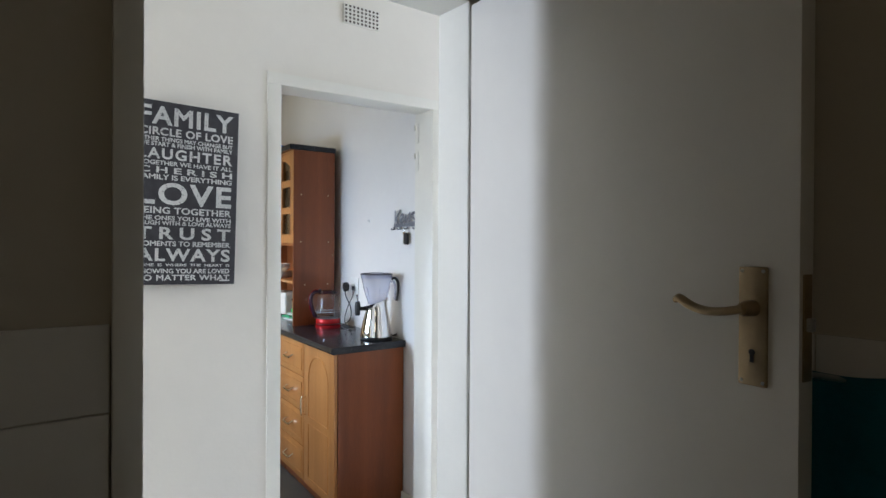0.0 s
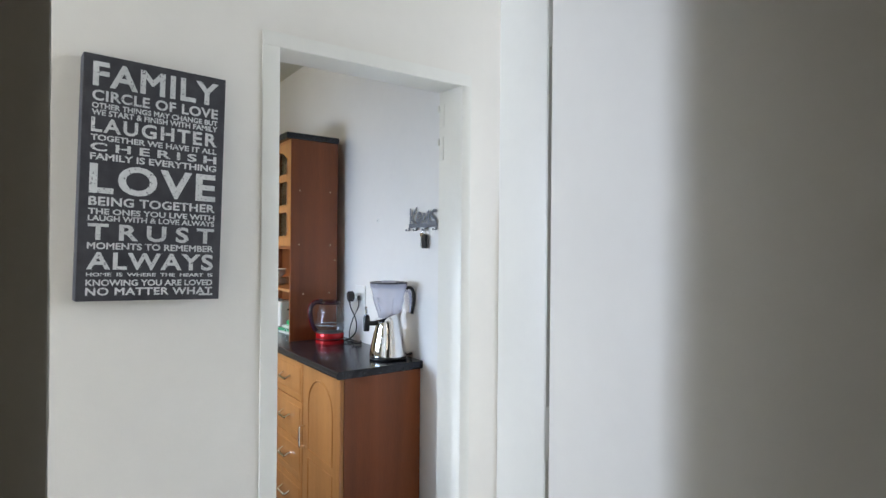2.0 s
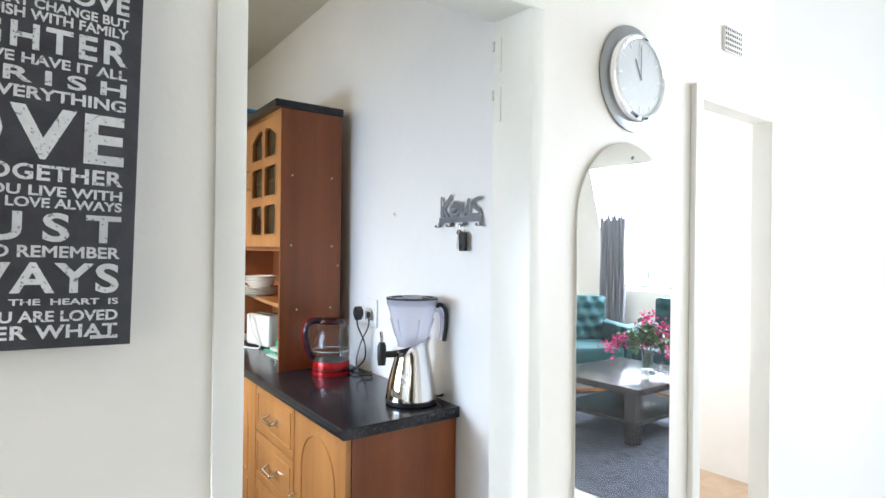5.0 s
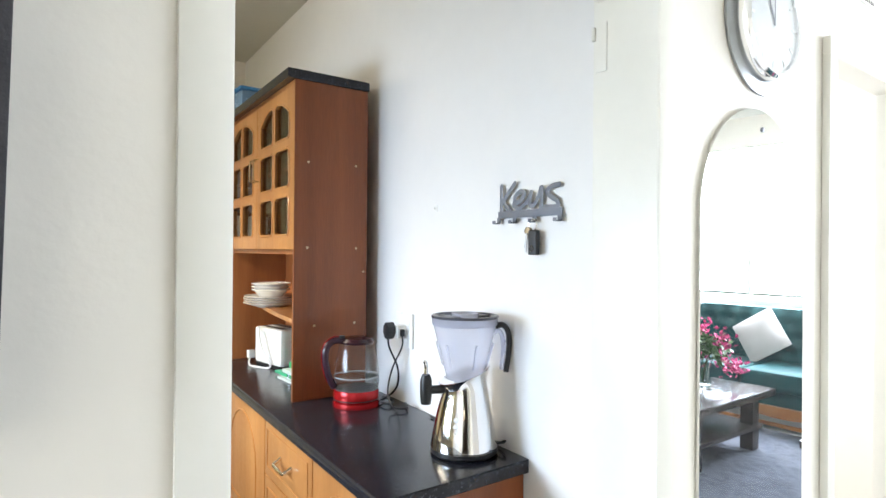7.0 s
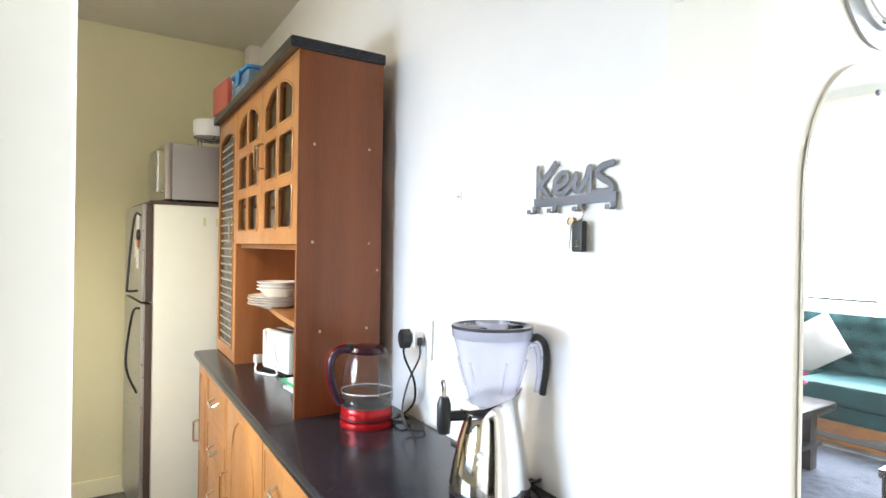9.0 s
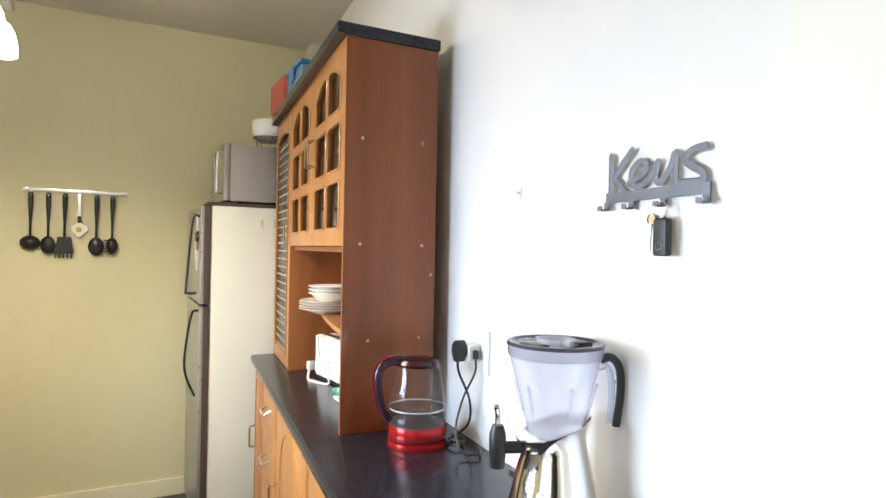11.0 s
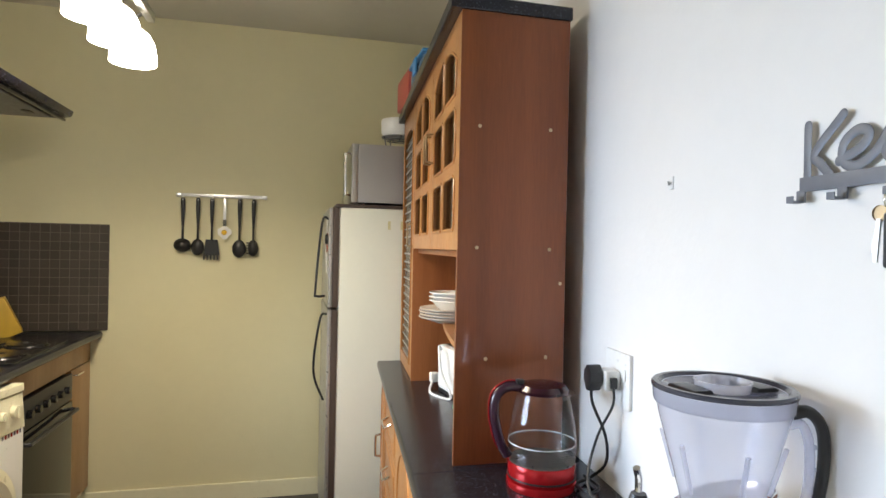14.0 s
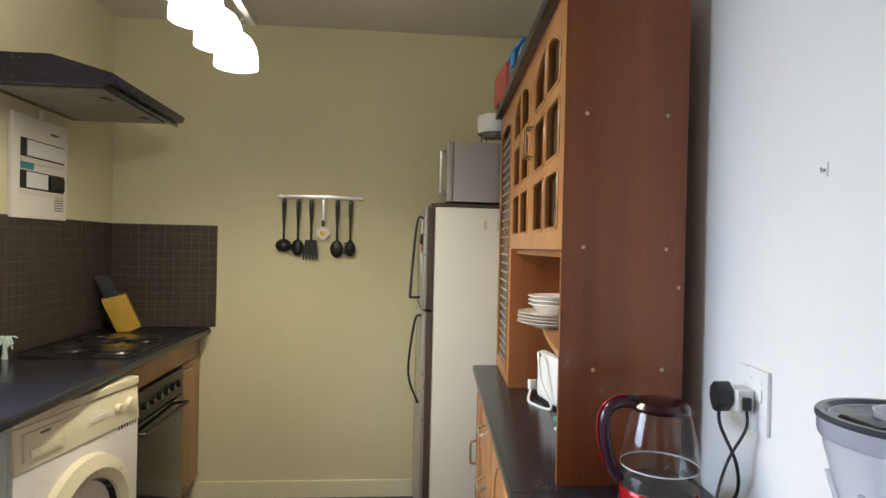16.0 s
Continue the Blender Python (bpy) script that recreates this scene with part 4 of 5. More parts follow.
grip = part("handle", tube([at_h(0.080, 0.324), at_h(0.099, 0.328), at_h(0.114, 0.308), at_h(0.116, 0.262), at_h(0.109, 0.206)], 0.0085, 12, 5, 0.8), BLACK, jug, "black outer grip")
part("handle_inner", tube([at_h(0.077, 0.309), at_h(0.091, 0.312), at_h(0.099, 0.293), at_h(0.101, 0.258), at_h(0.097, 0.212)], 0.006, 10, 5), FROST, grip, "clear inner grip")
for k in range(3):
    part("handle_rib", tube([at_h(0.096, 0.285 - k * 0.028), at_h(0.108, 0.285 - k * 0.028)], 0.003, 8, 0), FROST, grip)
for k in range(6):
    a = k * math.pi / 3 + 0.25
    c, s = math.cos(a), math.sin(a)
    part("jug_rib", tube([(0.056 * c, 0.056 * s, 0.222), (0.074 * c, 0.074 * s, 0.284)], 0.003, 8, 0), FROST, jug)
tp = Vector((math.cos(radians(158)), math.sin(radians(158)), 0))
tap = part("tap", tube([tuple(tp * r + Vector((0, 0, 0.165))) for r in (0.05, 0.075, 0.098)], 0.011, 14, 0), BLACK, jug, "black plastic tap")
sp = tp * 0.102
part("spout", lathe([(0, 0.13), (0.013, 0.13), (0.015, 0.15), (0.015, 0.19), (0.01, 0.205), (0, 0.205)], 20, (sp.x, sp.y)), BLACK, tap)
part("lever", tube([(sp.x, sp.y, 0.205), (sp.x, sp.y, 0.225), (sp.x - 0.006, sp.y - 0.004, 0.24)], 0.005, 10, 0), CHROME, tap)
d = Vector((math.cos(radians(215)), math.sin(radians(215)), 0))
for k, (z, r) in enumerate(((0.04, 0.0095), (0.063, 0.0085), (0.083, 0.008), (0.1, 0.0075))):
    rr = 0.081 - z * 0.125
    part("button", moved(lathe([(r, 0), (r * 0.9, 0.005), (0, 0.006)], 20), Matrix.Translation(d * rr + Vector((0, 0, z))) @ d.to_track_quat("Z", "Y").to_matrix().to_4x4()), WHITEPL, jug, "pale push button")
part("power_cord", tube([(0.07, -0.03, 0.01), (0.092, -0.055, 0.025), (0.103, -0.03, 0.012), (0.102, 0.03, 0.008), (0.10, 0.14, 0.005), (0.112, 0.30, 0.004)], 0.003, 8, 6), BLACK, jug)

kettle = thing("kettle", (KX, KY, CT), "glass kettle with red base and black handle, half full", "kettle")
part("base_plate", lathe([(0, 0), (0.076, 0), (0.078, 0.004), (0.077, 0.016), (0.07, 0.018), (0, 0.018)], 48), RED, kettle)
part("collar", lathe([(0.0, 0.02), (0.074, 0.02), (0.0755, 0.03), (0.0752, 0.052), (0.073, 0.056), (0.0, 0.056)], 48), RED, kettle, "metallic red heater collar")
part("seam_ring", lathe([(0.074, 0.0225), (0.0765, 0.0235), (0.0765, 0.0265), (0.074, 0.0275)], 48), BLACK, kettle)
part("glass_body", lathe([(0.073, 0.0565), (0.0765, 0.078), (0.0758, 0.105), (0.0705, 0.147), (0.0615, 0.185), (0.0545, 0.208)], 56), BODYGLASS, kettle, "clear glass body")
part("water", lathe([(0.0, 0.0969), (0.071, 0.097), (0.0742, 0.0995), (0.0745, 0.09), (0.0748, 0.08), (0.072, 0.062)], 56), WATER, kettle, "clear still water")
# near-white opaque ring paints the glint along the water's edge
part("water_rim", lathe([(0.0735, 0.0982), (0.0750, 0.0998), (0.0754, 0.0975)], 56), material("painted_water_glint", (0.75, 0.78, 0.78), 0.1, scale=30, vary=0.05), kettle, "opaque pale ring painted as the glint where the water meets the glass")
part("heater_disc", lathe([(0.0725, 0.0562), (0.0725, 0.0585), (0.05, 0.06), (0, 0.06)], 40), material("satin_heater_plate", (0.16, 0.16, 0.16), 0.3, 0.6, scale=12, vary=0.05), kettle, "pale satin heater plate")
part("lid", lathe([(0.055, 0.207), (0.057, 0.214), (0.05, 0.224), (0.03, 0.229), (0, 0.23)], 40), material("dark_red_black_lid", (0.028, 0.007, 0.011), 0.2, scale=10, vary=0.1), kettle, "dark red and black lid")
kh = Vector((math.cos(radians(172)), math.sin(radians(172)), 0))
def at_k(r, z):
    return tuple(kh * r + Vector((0, 0, z)))
kg = part("handle", tube([at_k(0.045, 0.218), at_k(0.080, 0.219), at_k(0.105, 0.199), at_k(0.109, 0.155), at_k(0.096, 0.10), at_k(0.078, 0.066)], 0.0125, 12, 5, 0.8), material("plum_black_plastic", (0.035, 0.012, 0.022), 0.22, scale=12, vary=0.2), kettle, "plum-black curved handle")
part("handle_trim", tube([at_k(0.05, 0.2315), at_k(0.085, 0.2315), at_k(0.1165, 0.205), at_k(0.1215, 0.155), at_k(0.108, 0.10), at_k(0.09, 0.07)], 0.0017, 8, 5), RED, kg, "thin red trim line")
part("switch", box((-0.062, -0.004, 0.226), (-0.045, 0.012, 0.236), 0.003), BLACK, kettle)
part("spout", moved(prism([(-0.006, 0), (0.024, 0.02), (0.022, 0.024), (-0.006, 0.024)], 0.026, 0.002), pose(0.05, -0.013, 0.184, 0, 0, -8)), BODYGLASS, kettle)

sock = thing("wall_socket", (wall_line(3.226), 3.226, 1.141), "white wall socket with a plug and adapter", "socket")
part("plate", box((-0.008, -0.040, -0.064), (0, 0.074, 0.052), 0.003), WHITEPL, sock)
for y, z in ((0.015, 0.032), (-0.02, 0.03), (-0.02, -0.03), (-0.02, 0.012)):
    part("screw", moved(lathe([(0.003, 0), (0.0025, 0.0012), (0, 0.0012)], 12), pose(-0.008, y, z, 0, -90, 0)), WHITEPL, sock)
part("switch", box((-0.011, -0.024, -0.006), (-0.008, -0.016, 0.018), 0.001), WHITEPL, sock)
ad = part("adapter", box((-0.042, 0.0, -0.03), (-0.0085, 0.05, 0.012), 0.005), WHITEPL, sock, "white plug adapter")
part("plug", moved(prism([(0.026, -0.034), (0.038, -0.034), (0.053, -0.012), (0.052, 0.008), (0.036, 0.022), (0.028, 0.022), (0.012, 0.008), (0.011, -0.012)], 0.03, 0.004), pose(-0.0428, 0, 0, 0, 0, 90)), BLACK, ad, "black three-pin plug")
part("plug", box((-0.034, -0.012, -0.024), (-0.02, -0.0005, 0.0), 0.004), BLACK, ad)
part("cable", tube([(-0.062, 0.03, -0.02), (-0.06, 0.03, -0.06), (-0.035, 0.012, -0.13), (-0.02, 0.04, -0.2), (-0.04, 0.075, -0.242), (-0.085, 0.05, -0.2435), (-0.08, 0.0, -0.2435), (-0.045, 0.02, -0.2435), (-0.05, 0.09, -0.2435)], 0.0035, 8, 6), BLACK, sock, "black looped cable")
part("cable", tube([(-0.027, -0.006, -0.022), (-0.028, -0.005, -0.06), (-0.05, 0.02, -0.13), (-0.085, -0.01, -0.2), (-0.09, -0.06, -0.24), (-0.05, -0.08, -0.2435), (-0.02, -0.02, -0.2435)], 0.003, 8, 6), BLACK, sock, "black looped cable")

skewed(sock)

# ---- in the hutch ----
PLATEPROF = [(0, 0.0), (0.05, 0.0), (0.06, 0.004), (0.10, 0.016), (0.11, 0.02), (0.109, 0.023), (0.06, 0.008), (0, 0.006)]
for k in range(4):
    p = thing("dinner_plate", (1.622 + 0.003 * (k % 2), 4.04, 1.157 + k * 0.0095), "cream dinner plate with a brown rim, stacked on the shelf", "plate", "stack of plates")
    part("plate", lathe(PLATEPROF, 44), CERAMIC, p)
    part("rim_line", lathe([(0.1085, 0.0225), (0.1105, 0.0235), (0.111, 0.021)], 44), material("brown_rim_glaze", (0.5, 0.4, 0.29), 0.3), p)
BOWLPROF = [(0, 0.0), (0.035, 0.0), (0.045, 0.006), (0.072, 0.034), (0.082, 0.038), (0.081, 0.041), (0.07, 0.037), (0.042, 0.01), (0, 0.007)]
for k in range(3):
    p = thing("soup_bowl", (1.628, 4.045, 1.194 + k * 0.013), "cream rimmed soup bowl stacked on plates", "bowl", "stack of bowls")
    part("bowl", lathe(BOWLPROF, 40), CERAMIC, p)

white_board = thing("cutting_board", (1.585, 3.61, CT), "pale grey plastic cutting board lying on the worktop", "cutting board", "cutting boards in the hutch")
part("board", box((0, 0, 0), (0.205, 0.25, 0.009), 0.003), material("pale_grey_plastic", (0.55, 0.6, 0.6), 0.4, scale=10, vary=0.06), white_board)
green_board = thing("cutting_board", (1.602, 3.63, CT + 0.0095), "green plastic cutting board lying on a pale one", "cutting board", "cutting boards in the hutch")
part("board", box((0, 0, 0), (0.19, 0.3, 0.010), 0.003), material("green_plastic", (0.02, 0.36, 0.17), 0.4, scale=10, vary=0.08), green_board)

toaster = thing("toaster", (1.70, 4.12, CT), "white two-slot toaster with a coiled white cord", "toaster", rz=8)
part("body", box((-0.065, -0.12, 0.01), (0.065, 0.11, 0.17), 0.022, 4), WHITEPL, toaster)
for x in (-0.028, 0.028):
    part("slot", box((x - 0.012, -0.09, 0.168), (x + 0.012, 0.09, 0.1712)), BLACK, toaster)
part("lever", box((-0.015, -0.128, 0.11), (0.015, -0.118, 0.12), 0.003), BLACK, toaster)
for x in (-0.05, 0.05):
    part("foot", box((x - 0.012, -0.1, 0), (x + 0.012, 0.1, 0.01)), BLACK, toaster)
part("cord", tube([(-0.075, 0.05, 0.16), (-0.095, 0.02, 0.17), (-0.10, -0.02, 0.09), (-0.08, -0.06, 0.01), (-0.11, 0.02, 0.004), (-0.10, 0.09, 0.004), (-0.06, 0.16, 0.03)], 0.0045, 8, 6), WHITEPL, toaster, "white power cord")
cp = part("plug", box((-0.075, 0.14, 0.02), (-0.045, 0.165, 0.055), 0.004), WHITEPL, toaster, "white plug")
for z in (0.028, 0.038, 0.048):
    part("pin", tube([(-0.06, 0.165, z), (-0.06, 0.185, z)], 0.002, 8, 0), CHROME, cp)

tray = thing("dish_tray", (1.55, 3.53, CT), "pale plastic dish tray with short chrome legs", "tray")
part("tray", box((0.03, 0.04, 0.035), (0.195, 0.27, 0.05), 0.006), material("pale_grey_plastic", (0.5, 0.58, 0.56), 0.35), tray)
for x in (0.05, 0.18):
    for y in (0.07, 0.25):
        part("leg", lathe([(0.006, 0), (0.006, 0.0345), (0, 0.0345)], 12, (x, y)), CHROME, tray)
gb = thing("chopping_board", (1.605, 3.59, CT + 0.0505), "green plastic chopping board on the tray", "chopping board")
part("board", box((0.0, 0, 0), (0.13, 0.2, 0.025), 0.006), material("green_plastic", (0.03, 0.40, 0.16), 0.4, scale=10, vary=0.08), gb)

# ---- on the kitchen walls ----
keys = thing("key_rack", (wall_line(2.606), 2.606, 1.499), "grey metal key rack with cut-out lettering", "key rack")
STROKES = (((205, 212), (205, 27)), ((348, 222), (235, 112), (262, 70), (300, 29)),
           ((335, 70), (420, 105), (442, 145), (402, 160), (352, 125), (350, 68), (400, 46), (468, 84), (512, 145)),
           ((515, 145), (500, 82), (530, 54), (585, 112), (606, 167)), ((616, 171), (612, 62), (588, -6)),
           ((772, 178), (705, 170), (664, 140), (700, 106), (755, 76), (765, 48), (730, 36), (640, 40)))
flat = Matrix.Translation((-0.009, 0, 0)) @ Matrix.Diagonal((0.22, 1, 1, 1))
for stroke in STROKES:
    pts = [(0, 0.118 - (u - 175) * 0.000384, v * 0.00037 + 0.001) for u, v in stroke]
    bm = tube(pts, 0.0066, 12, 6)
    for q in (pts[0], pts[-1]):
        bmesh.ops.create_uvsphere(bm, u_segments=12, v_segments=8, radius=0.0066, matrix=Matrix.Translation(q))
    bm.transform(flat)
    part("lettering", bm, GREYMETAL, keys, "flat stroke of the word Keys in grey metal")
part("plate", box((-0.011, -0.122, -0.006), (-0.007, 0.118, 0.013), 0.001), GREYMETAL, keys)
for y in (0.116, 0.050, -0.026, -0.115):
    hk = part("hook", box((-0.011, y - 0.007, -0.02), (-0.0075, y + 0.007, -0.004), 0.001), GREYMETAL, keys)
    part("prong", box((-0.026, y - 0.006, -0.021), (-0.0112, y + 0.006, -0.0175), 0.001), GREYMETAL, hk)
    part("tip", box((-0.028, y - 0.006, -0.021), (-0.0262, y + 0.006, -0.012), 0.0008), GREYMETAL, hk)
for y in (0.06, -0.05):
    part("spacer", tube([(-0.007, y, 0.007), (0, y, 0.007)], 0.004, 10, 0), STEEL, keys)
skewed(keys)
bunch = thing("key_bunch", (wall_line(2.575) - 0.02, 2.575, 1.486), "bunch of metal keys with a black car key fob", "keys")
part("ring", tube([(0, 0.014 * math.sin(k * math.pi / 8), -0.014 + 0.014 * math.cos(k * math.pi / 8)) for k in range(17)], 0.0015, 8, 0), CHROME, bunch)
part("fob", moved(box((-0.007, -0.015, -0.088), (0.007, 0.015, -0.027), 0.006, 3), pose(0, -0.004, 0, 0, 0, 0)), BLACK, bunch, "black rounded key fob")
part("fob_mark", moved(lathe([(0.007, 0), (0.007, 0.001), (0.0055, 0.001), (0.0055, 0)], 24), pose(-0.0075, -0.004, -0.072, 0, -90, 0)), CHROME, bunch, "small round silver mark")
for k, (a, l) in enumerate(((18, 0.06), (26, 0.05), (10, 0.065))):
    kp = part("key", moved(boxes(((-0.001, -0.002, -l), (0.001, 0.003, -0.012))), pose(-0.003 + 0.004 * k, 0.016, -0.022, a - 14, 0, 0)), STEEL, bunch)
    part("key_head", moved(lathe([(0.009, -0.001), (0.009, 0.001), (0, 0.001)], 20), pose(-0.003 + 0.004 * k, 0.016, -0.028, a - 14, 0, 0) @ pose(0, 0, 0, 0, 90, 0)), BRASS, kp)
hook = thing("wall_hook", (wall_line(3.05), 3.05, 1.54), "small white plastic wall hook", "hook")
part("plate", box((-0.003, -0.006, -0.012), (0, 0.006, 0.012), 0.001), WHITEPL, hook)
part("peg", tube([(-0.003, 0, 0.0), (-0.008, 0, -0.004), (-0.009, 0, 0.003)], 0.0018, 8, 0), STEEL, hook)

rail = thing("utensil_rail", (0.715, 5.55, 1.668), "steel wall rail with hooks for kitchen utensils", "utensil rail")
part("rail", box((-0.222, -0.022, -0.009), (0.222, -0.018, 0.009), 0.001), STEEL, rail)
for x in (-0.222, 0.222):
    part("bracket", box((x - 0.012, -0.024, -0.01), (x + 0.012, 0, 0.01), 0.003), STEEL, rail)
RX = [-0.197, -0.121, -0.05, 0.015, 0.092, 0.165]
for x in RX:
    part("hook", tube([(x, -0.022, -0.006), (x, -0.032, -0.012), (x, -0.03, -0.002)], 0.0025, 8, 0), STEEL, rail)


def utensil(i, name, label, head):
    ob = thing(name, (0.715 + RX[i], 5.52, 1.655), label, "utensil", "utensils on the rail")
    part("handle", moved(lathe([(0, 0), (0.008, -0.002), (0.0115, -0.015), (0.011, -0.06), (0.008, -0.12), (0.0055, -0.16), (0.0055, -0.23), (0, -0.23)], 16), pose(0, 0, 0) @ Matrix.Diagonal((1, 0.6, 1, 1))), BLACK, ob)
    part("hole_ring", moved(lathe([(0.004, -0.0015), (0.004, 0.0015), (0.0025, 0.0015), (0.0025, -0.0015)], 12), pose(0, -0.0065, -0.014, 90, 0, 0)), STEEL, ob)
    for n, bm in head:
        part(n, bm, BLACK, ob)
    return ob


def spoon_bowl(w, h, deep, z):
    bm = lathe([(0, -deep), (0.5, -deep * 0.85), (0.86, -deep * 0.4), (1.0, 0.0), (0.95, 0.002), (0.8, -deep * 0.3), (0.45, -deep * 0.7), (0, -deep * 0.85)], 28)
    for v in bm.verts:
        v.co.x, v.co.y = v.co.x * w, v.co.y * h
    return moved(bm, pose(0, 0.0, z, 90, 0, 0) @ Matrix.Diagonal((1, 1, -1, 1)))


utensil(0, "soup_ladle", "black plastic soup ladle", [("bowl", spoon_bowl(0.044, 0.036, 0.03, -0.258))])
utensil(1, "serving_spoon", "black plastic serving spoon", [("bowl", spoon_bowl(0.033, 0.045, 0.014, -0.268))])
utensil(2, "spatula", "black slotted plastic spatula", [("blade", prism([(-0.03, -0.225), (0.03, -0.225), (0.042, -0.31), (-0.042, -0.31)], 0.003))] + [("tine", box((-0.042 + 0.0175 * k, 0, -0.335), (-0.034 + 0.0175 * k, 0.003, -0.31))) for k in range(5)])
egg = thing("egg_turner", (0.715 + RX[3], 5.52, 1.655), "spatula shaped like a fried egg", "utensil", "utensils on the rail")
part("handle", box((-0.008, -0.002, -0.115), (0.008, 0.002, 0.0), 0.001), STEEL, egg)
part("handle_foot", box((-0.008, -0.0025, -0.15), (0.008, 0.0025, -0.1155), 0.001), BLACK, egg)
eggpts = [((0.036 + 0.006 * math.sin(3 * a) + 0.004 * math.cos(5 * a + 1)) * math.cos(a), -0.185 + (0.033 + 0.005 * math.cos(4 * a)) * math.sin(a)) for a in [k * math.pi / 14 for k in range(28)]]
part("egg_white", prism(eggpts, 0.004), WHITEPL, egg)
part("yolk", moved(lathe([(0.014, 0), (0.012, 0.003), (0, 0.004)], 24), pose(-0.002, -0.0002, -0.185, 90, 0, 0)), material("egg_yellow", (0.8, 0.5, 0.02), 0.5), egg, "yellow yolk")
utensil(4, "slotted_spoon", "black plastic slotted spoon", [("bowl", spoon_bowl(0.036, 0.048, 0.012, -0.272))] + [])
utensil(5, "pasta_server", "black toothed pasta server", [("bowl", spoon_bowl(0.028, 0.045, 0.02, -0.268))] + [("tooth", box((-0.036, -0.012, -0.24 - 0.014 * k - 0.004), (-0.018, 0.0, -0.24 - 0.014 * k + 0.004), 0.002)) for k in range(5)])

# ---- kitchen lamp ----
LAMPGLASS = emitter("lit_opal_glass", (1.0, 0.93, 0.80), 18.0)
lamp = thing("ceiling_lamp", (0.572, 4.115, 2.447), "steel bar ceiling lamp with four lit opal shades", "ceiling lamp")
part("canopy", box((-0.06, -0.06, 0.13), (0.06, 0.06, 0.1625), 0.006), STEEL, lamp)
part("stem", tube([(0, 0, 0.13), (0, 0, -0.20)], 0.008, 12, 0), STEEL, lamp)
part("bar", box((-0.014, -0.45, -0.23), (0.014, 0.36, -0.20), 0.004), STEEL, lamp)
for y in (-0.36, -0.14, 0.08, 0.30):
    arm = part("arm", tube([(0, y, -0.215), (-0.03, y - 0.01, -0.235), (-0.04, y - 0.015, -0.265)], 0.006, 10, 3), STEEL, lamp)
    part("holder", lathe([(0.018, -0.28), (0.02, -0.27), (0.016, -0.255), (0, -0.254)], 20, (-0.04, y - 0.015)), STEEL, arm)
    part("shade", lathe([(0.0, -0.281), (0.028, -0.283), (0.052, -0.300), (0.068, -0.33), (0.076, -0.37), (0.077, -0.405), (0.0, -0.407)], 32, (-0.04, y - 0.015)), LAMPGLASS, arm, "lit white bell-shaped shade")
for y in (3.74, 3.96, 4.18, 4.40):
    pd = bpy.data.lights.new("lamp_bulb", "SPOT")
    pd.energy, pd.color, pd.shadow_soft_size, pd.spot_size, pd.spot_blend = 19.5, (1.0, 0.88, 0.66), 0.05, radians(165), 0.7
    new("lamp_bulb", pd).location = (0.532, y, 2.02)

# ---- hall wall ----
sign = thing("canvas_sign", (0.499, 2.153, 1.562), "charcoal canvas sign with white lettering, hung slightly askew", "wall sign")
sign.matrix_world = pose(0.499, 2.153, 1.562, 0, 1.4, 0) @ pose(-0.172, 0, -0.306)
part("canvas", box((0, -0.044, 0), (0.344, 0.0085, 0.612), 0.002), SIGNBLACK, sign)
LINES = [("FAMILY", 0.028, 0.128, 1.1), ("CIRCLE OF LOVE", 0.143, 0.187, 1.06), ("OTHER THINGS MAY CHANGE BUT", 0.195, 0.218, 1.0), ("WE START & FINISH WITH FAMILY", 0.222, 0.246, 1.0),
         ("LAUGHTER", 0.255, 0.315, 1.2), ("TOGETHER WE HAVE IT ALL", 0.324, 0.348, 1.0), ("C H E R I S H", 0.357, 0.391, 1.0), ("FAMILY IS EVERYTHING", 0.399, 0.427, 1.0),
         ("LOVE", 0.44, 0.563, 1.15), ("BEING TOGETHER", 0.575, 0.612, 1.05), ("THE ONES YOU LIVE WITH", 0.623, 0.647, 1.0), ("LAUGH WITH & LOVE ALWAYS", 0.651, 0.674, 1.0),
         ("T R U S T", 0.684, 0.752, 1.0), ("MOMENTS TO REMEMBER", 0.761, 0.789, 1.0), ("ALWAYS", 0.80, 0.872, 1.14), ("HOME  IS  WHERE  THE  HEART  IS", 0.884, 0.899, 1.0),
         ("KNOWING YOU ARE LOVED", 0.912, 0.938, 1.0), ("NO MATTER WHAT", 0.945, 0.977, 1.08)]
for words, a, b, k in LINES:
    bm = text_mesh("line", words, 0.1, 0.0006, k, 0.0026)
    bm = fit_text(bm, 0.021, 0.325, 0.612 * (1 - b), 0.612 * (1 - a))
    for v in bm.verts:
        v.co.y = -0.0446 if v.co.y < 0 else -0.0435
    for letter in islands(bm):
        part("letter", letter, SIGNWHITE, sign, smooth=0)
part("maker_mark", box((0.29, -0.0446, 0.011), (0.326, -0.0435, 0.016)), SIGNWHITE, sign, smooth=0)


def air_brick(x, z, w, h):
    ob = thing("air_vent", (x, 2.224, z), "cream painted perforated wall vent", "air vent", "hall air vents")
    part("plate", box((0, -0.008, 0), (w, 0, h), 0.002), FRAMEPAINT, ob)
    for i in range(9):
        for j in range(5):
            cx, cz = w * (i + 0.5) / 9, h * (j + 0.5) / 5
            part("hole", box((cx - w * 0.028, -0.009, cz - h * 0.055), (cx + w * 0.028, -0.0082, cz + h * 0.055)), FRIDGEEDGE, ob, smooth=0)


air_brick(1.157, 2.335, 0.172, 0.082)
air_brick(2.715, 2.175, 0.135, 0.095)

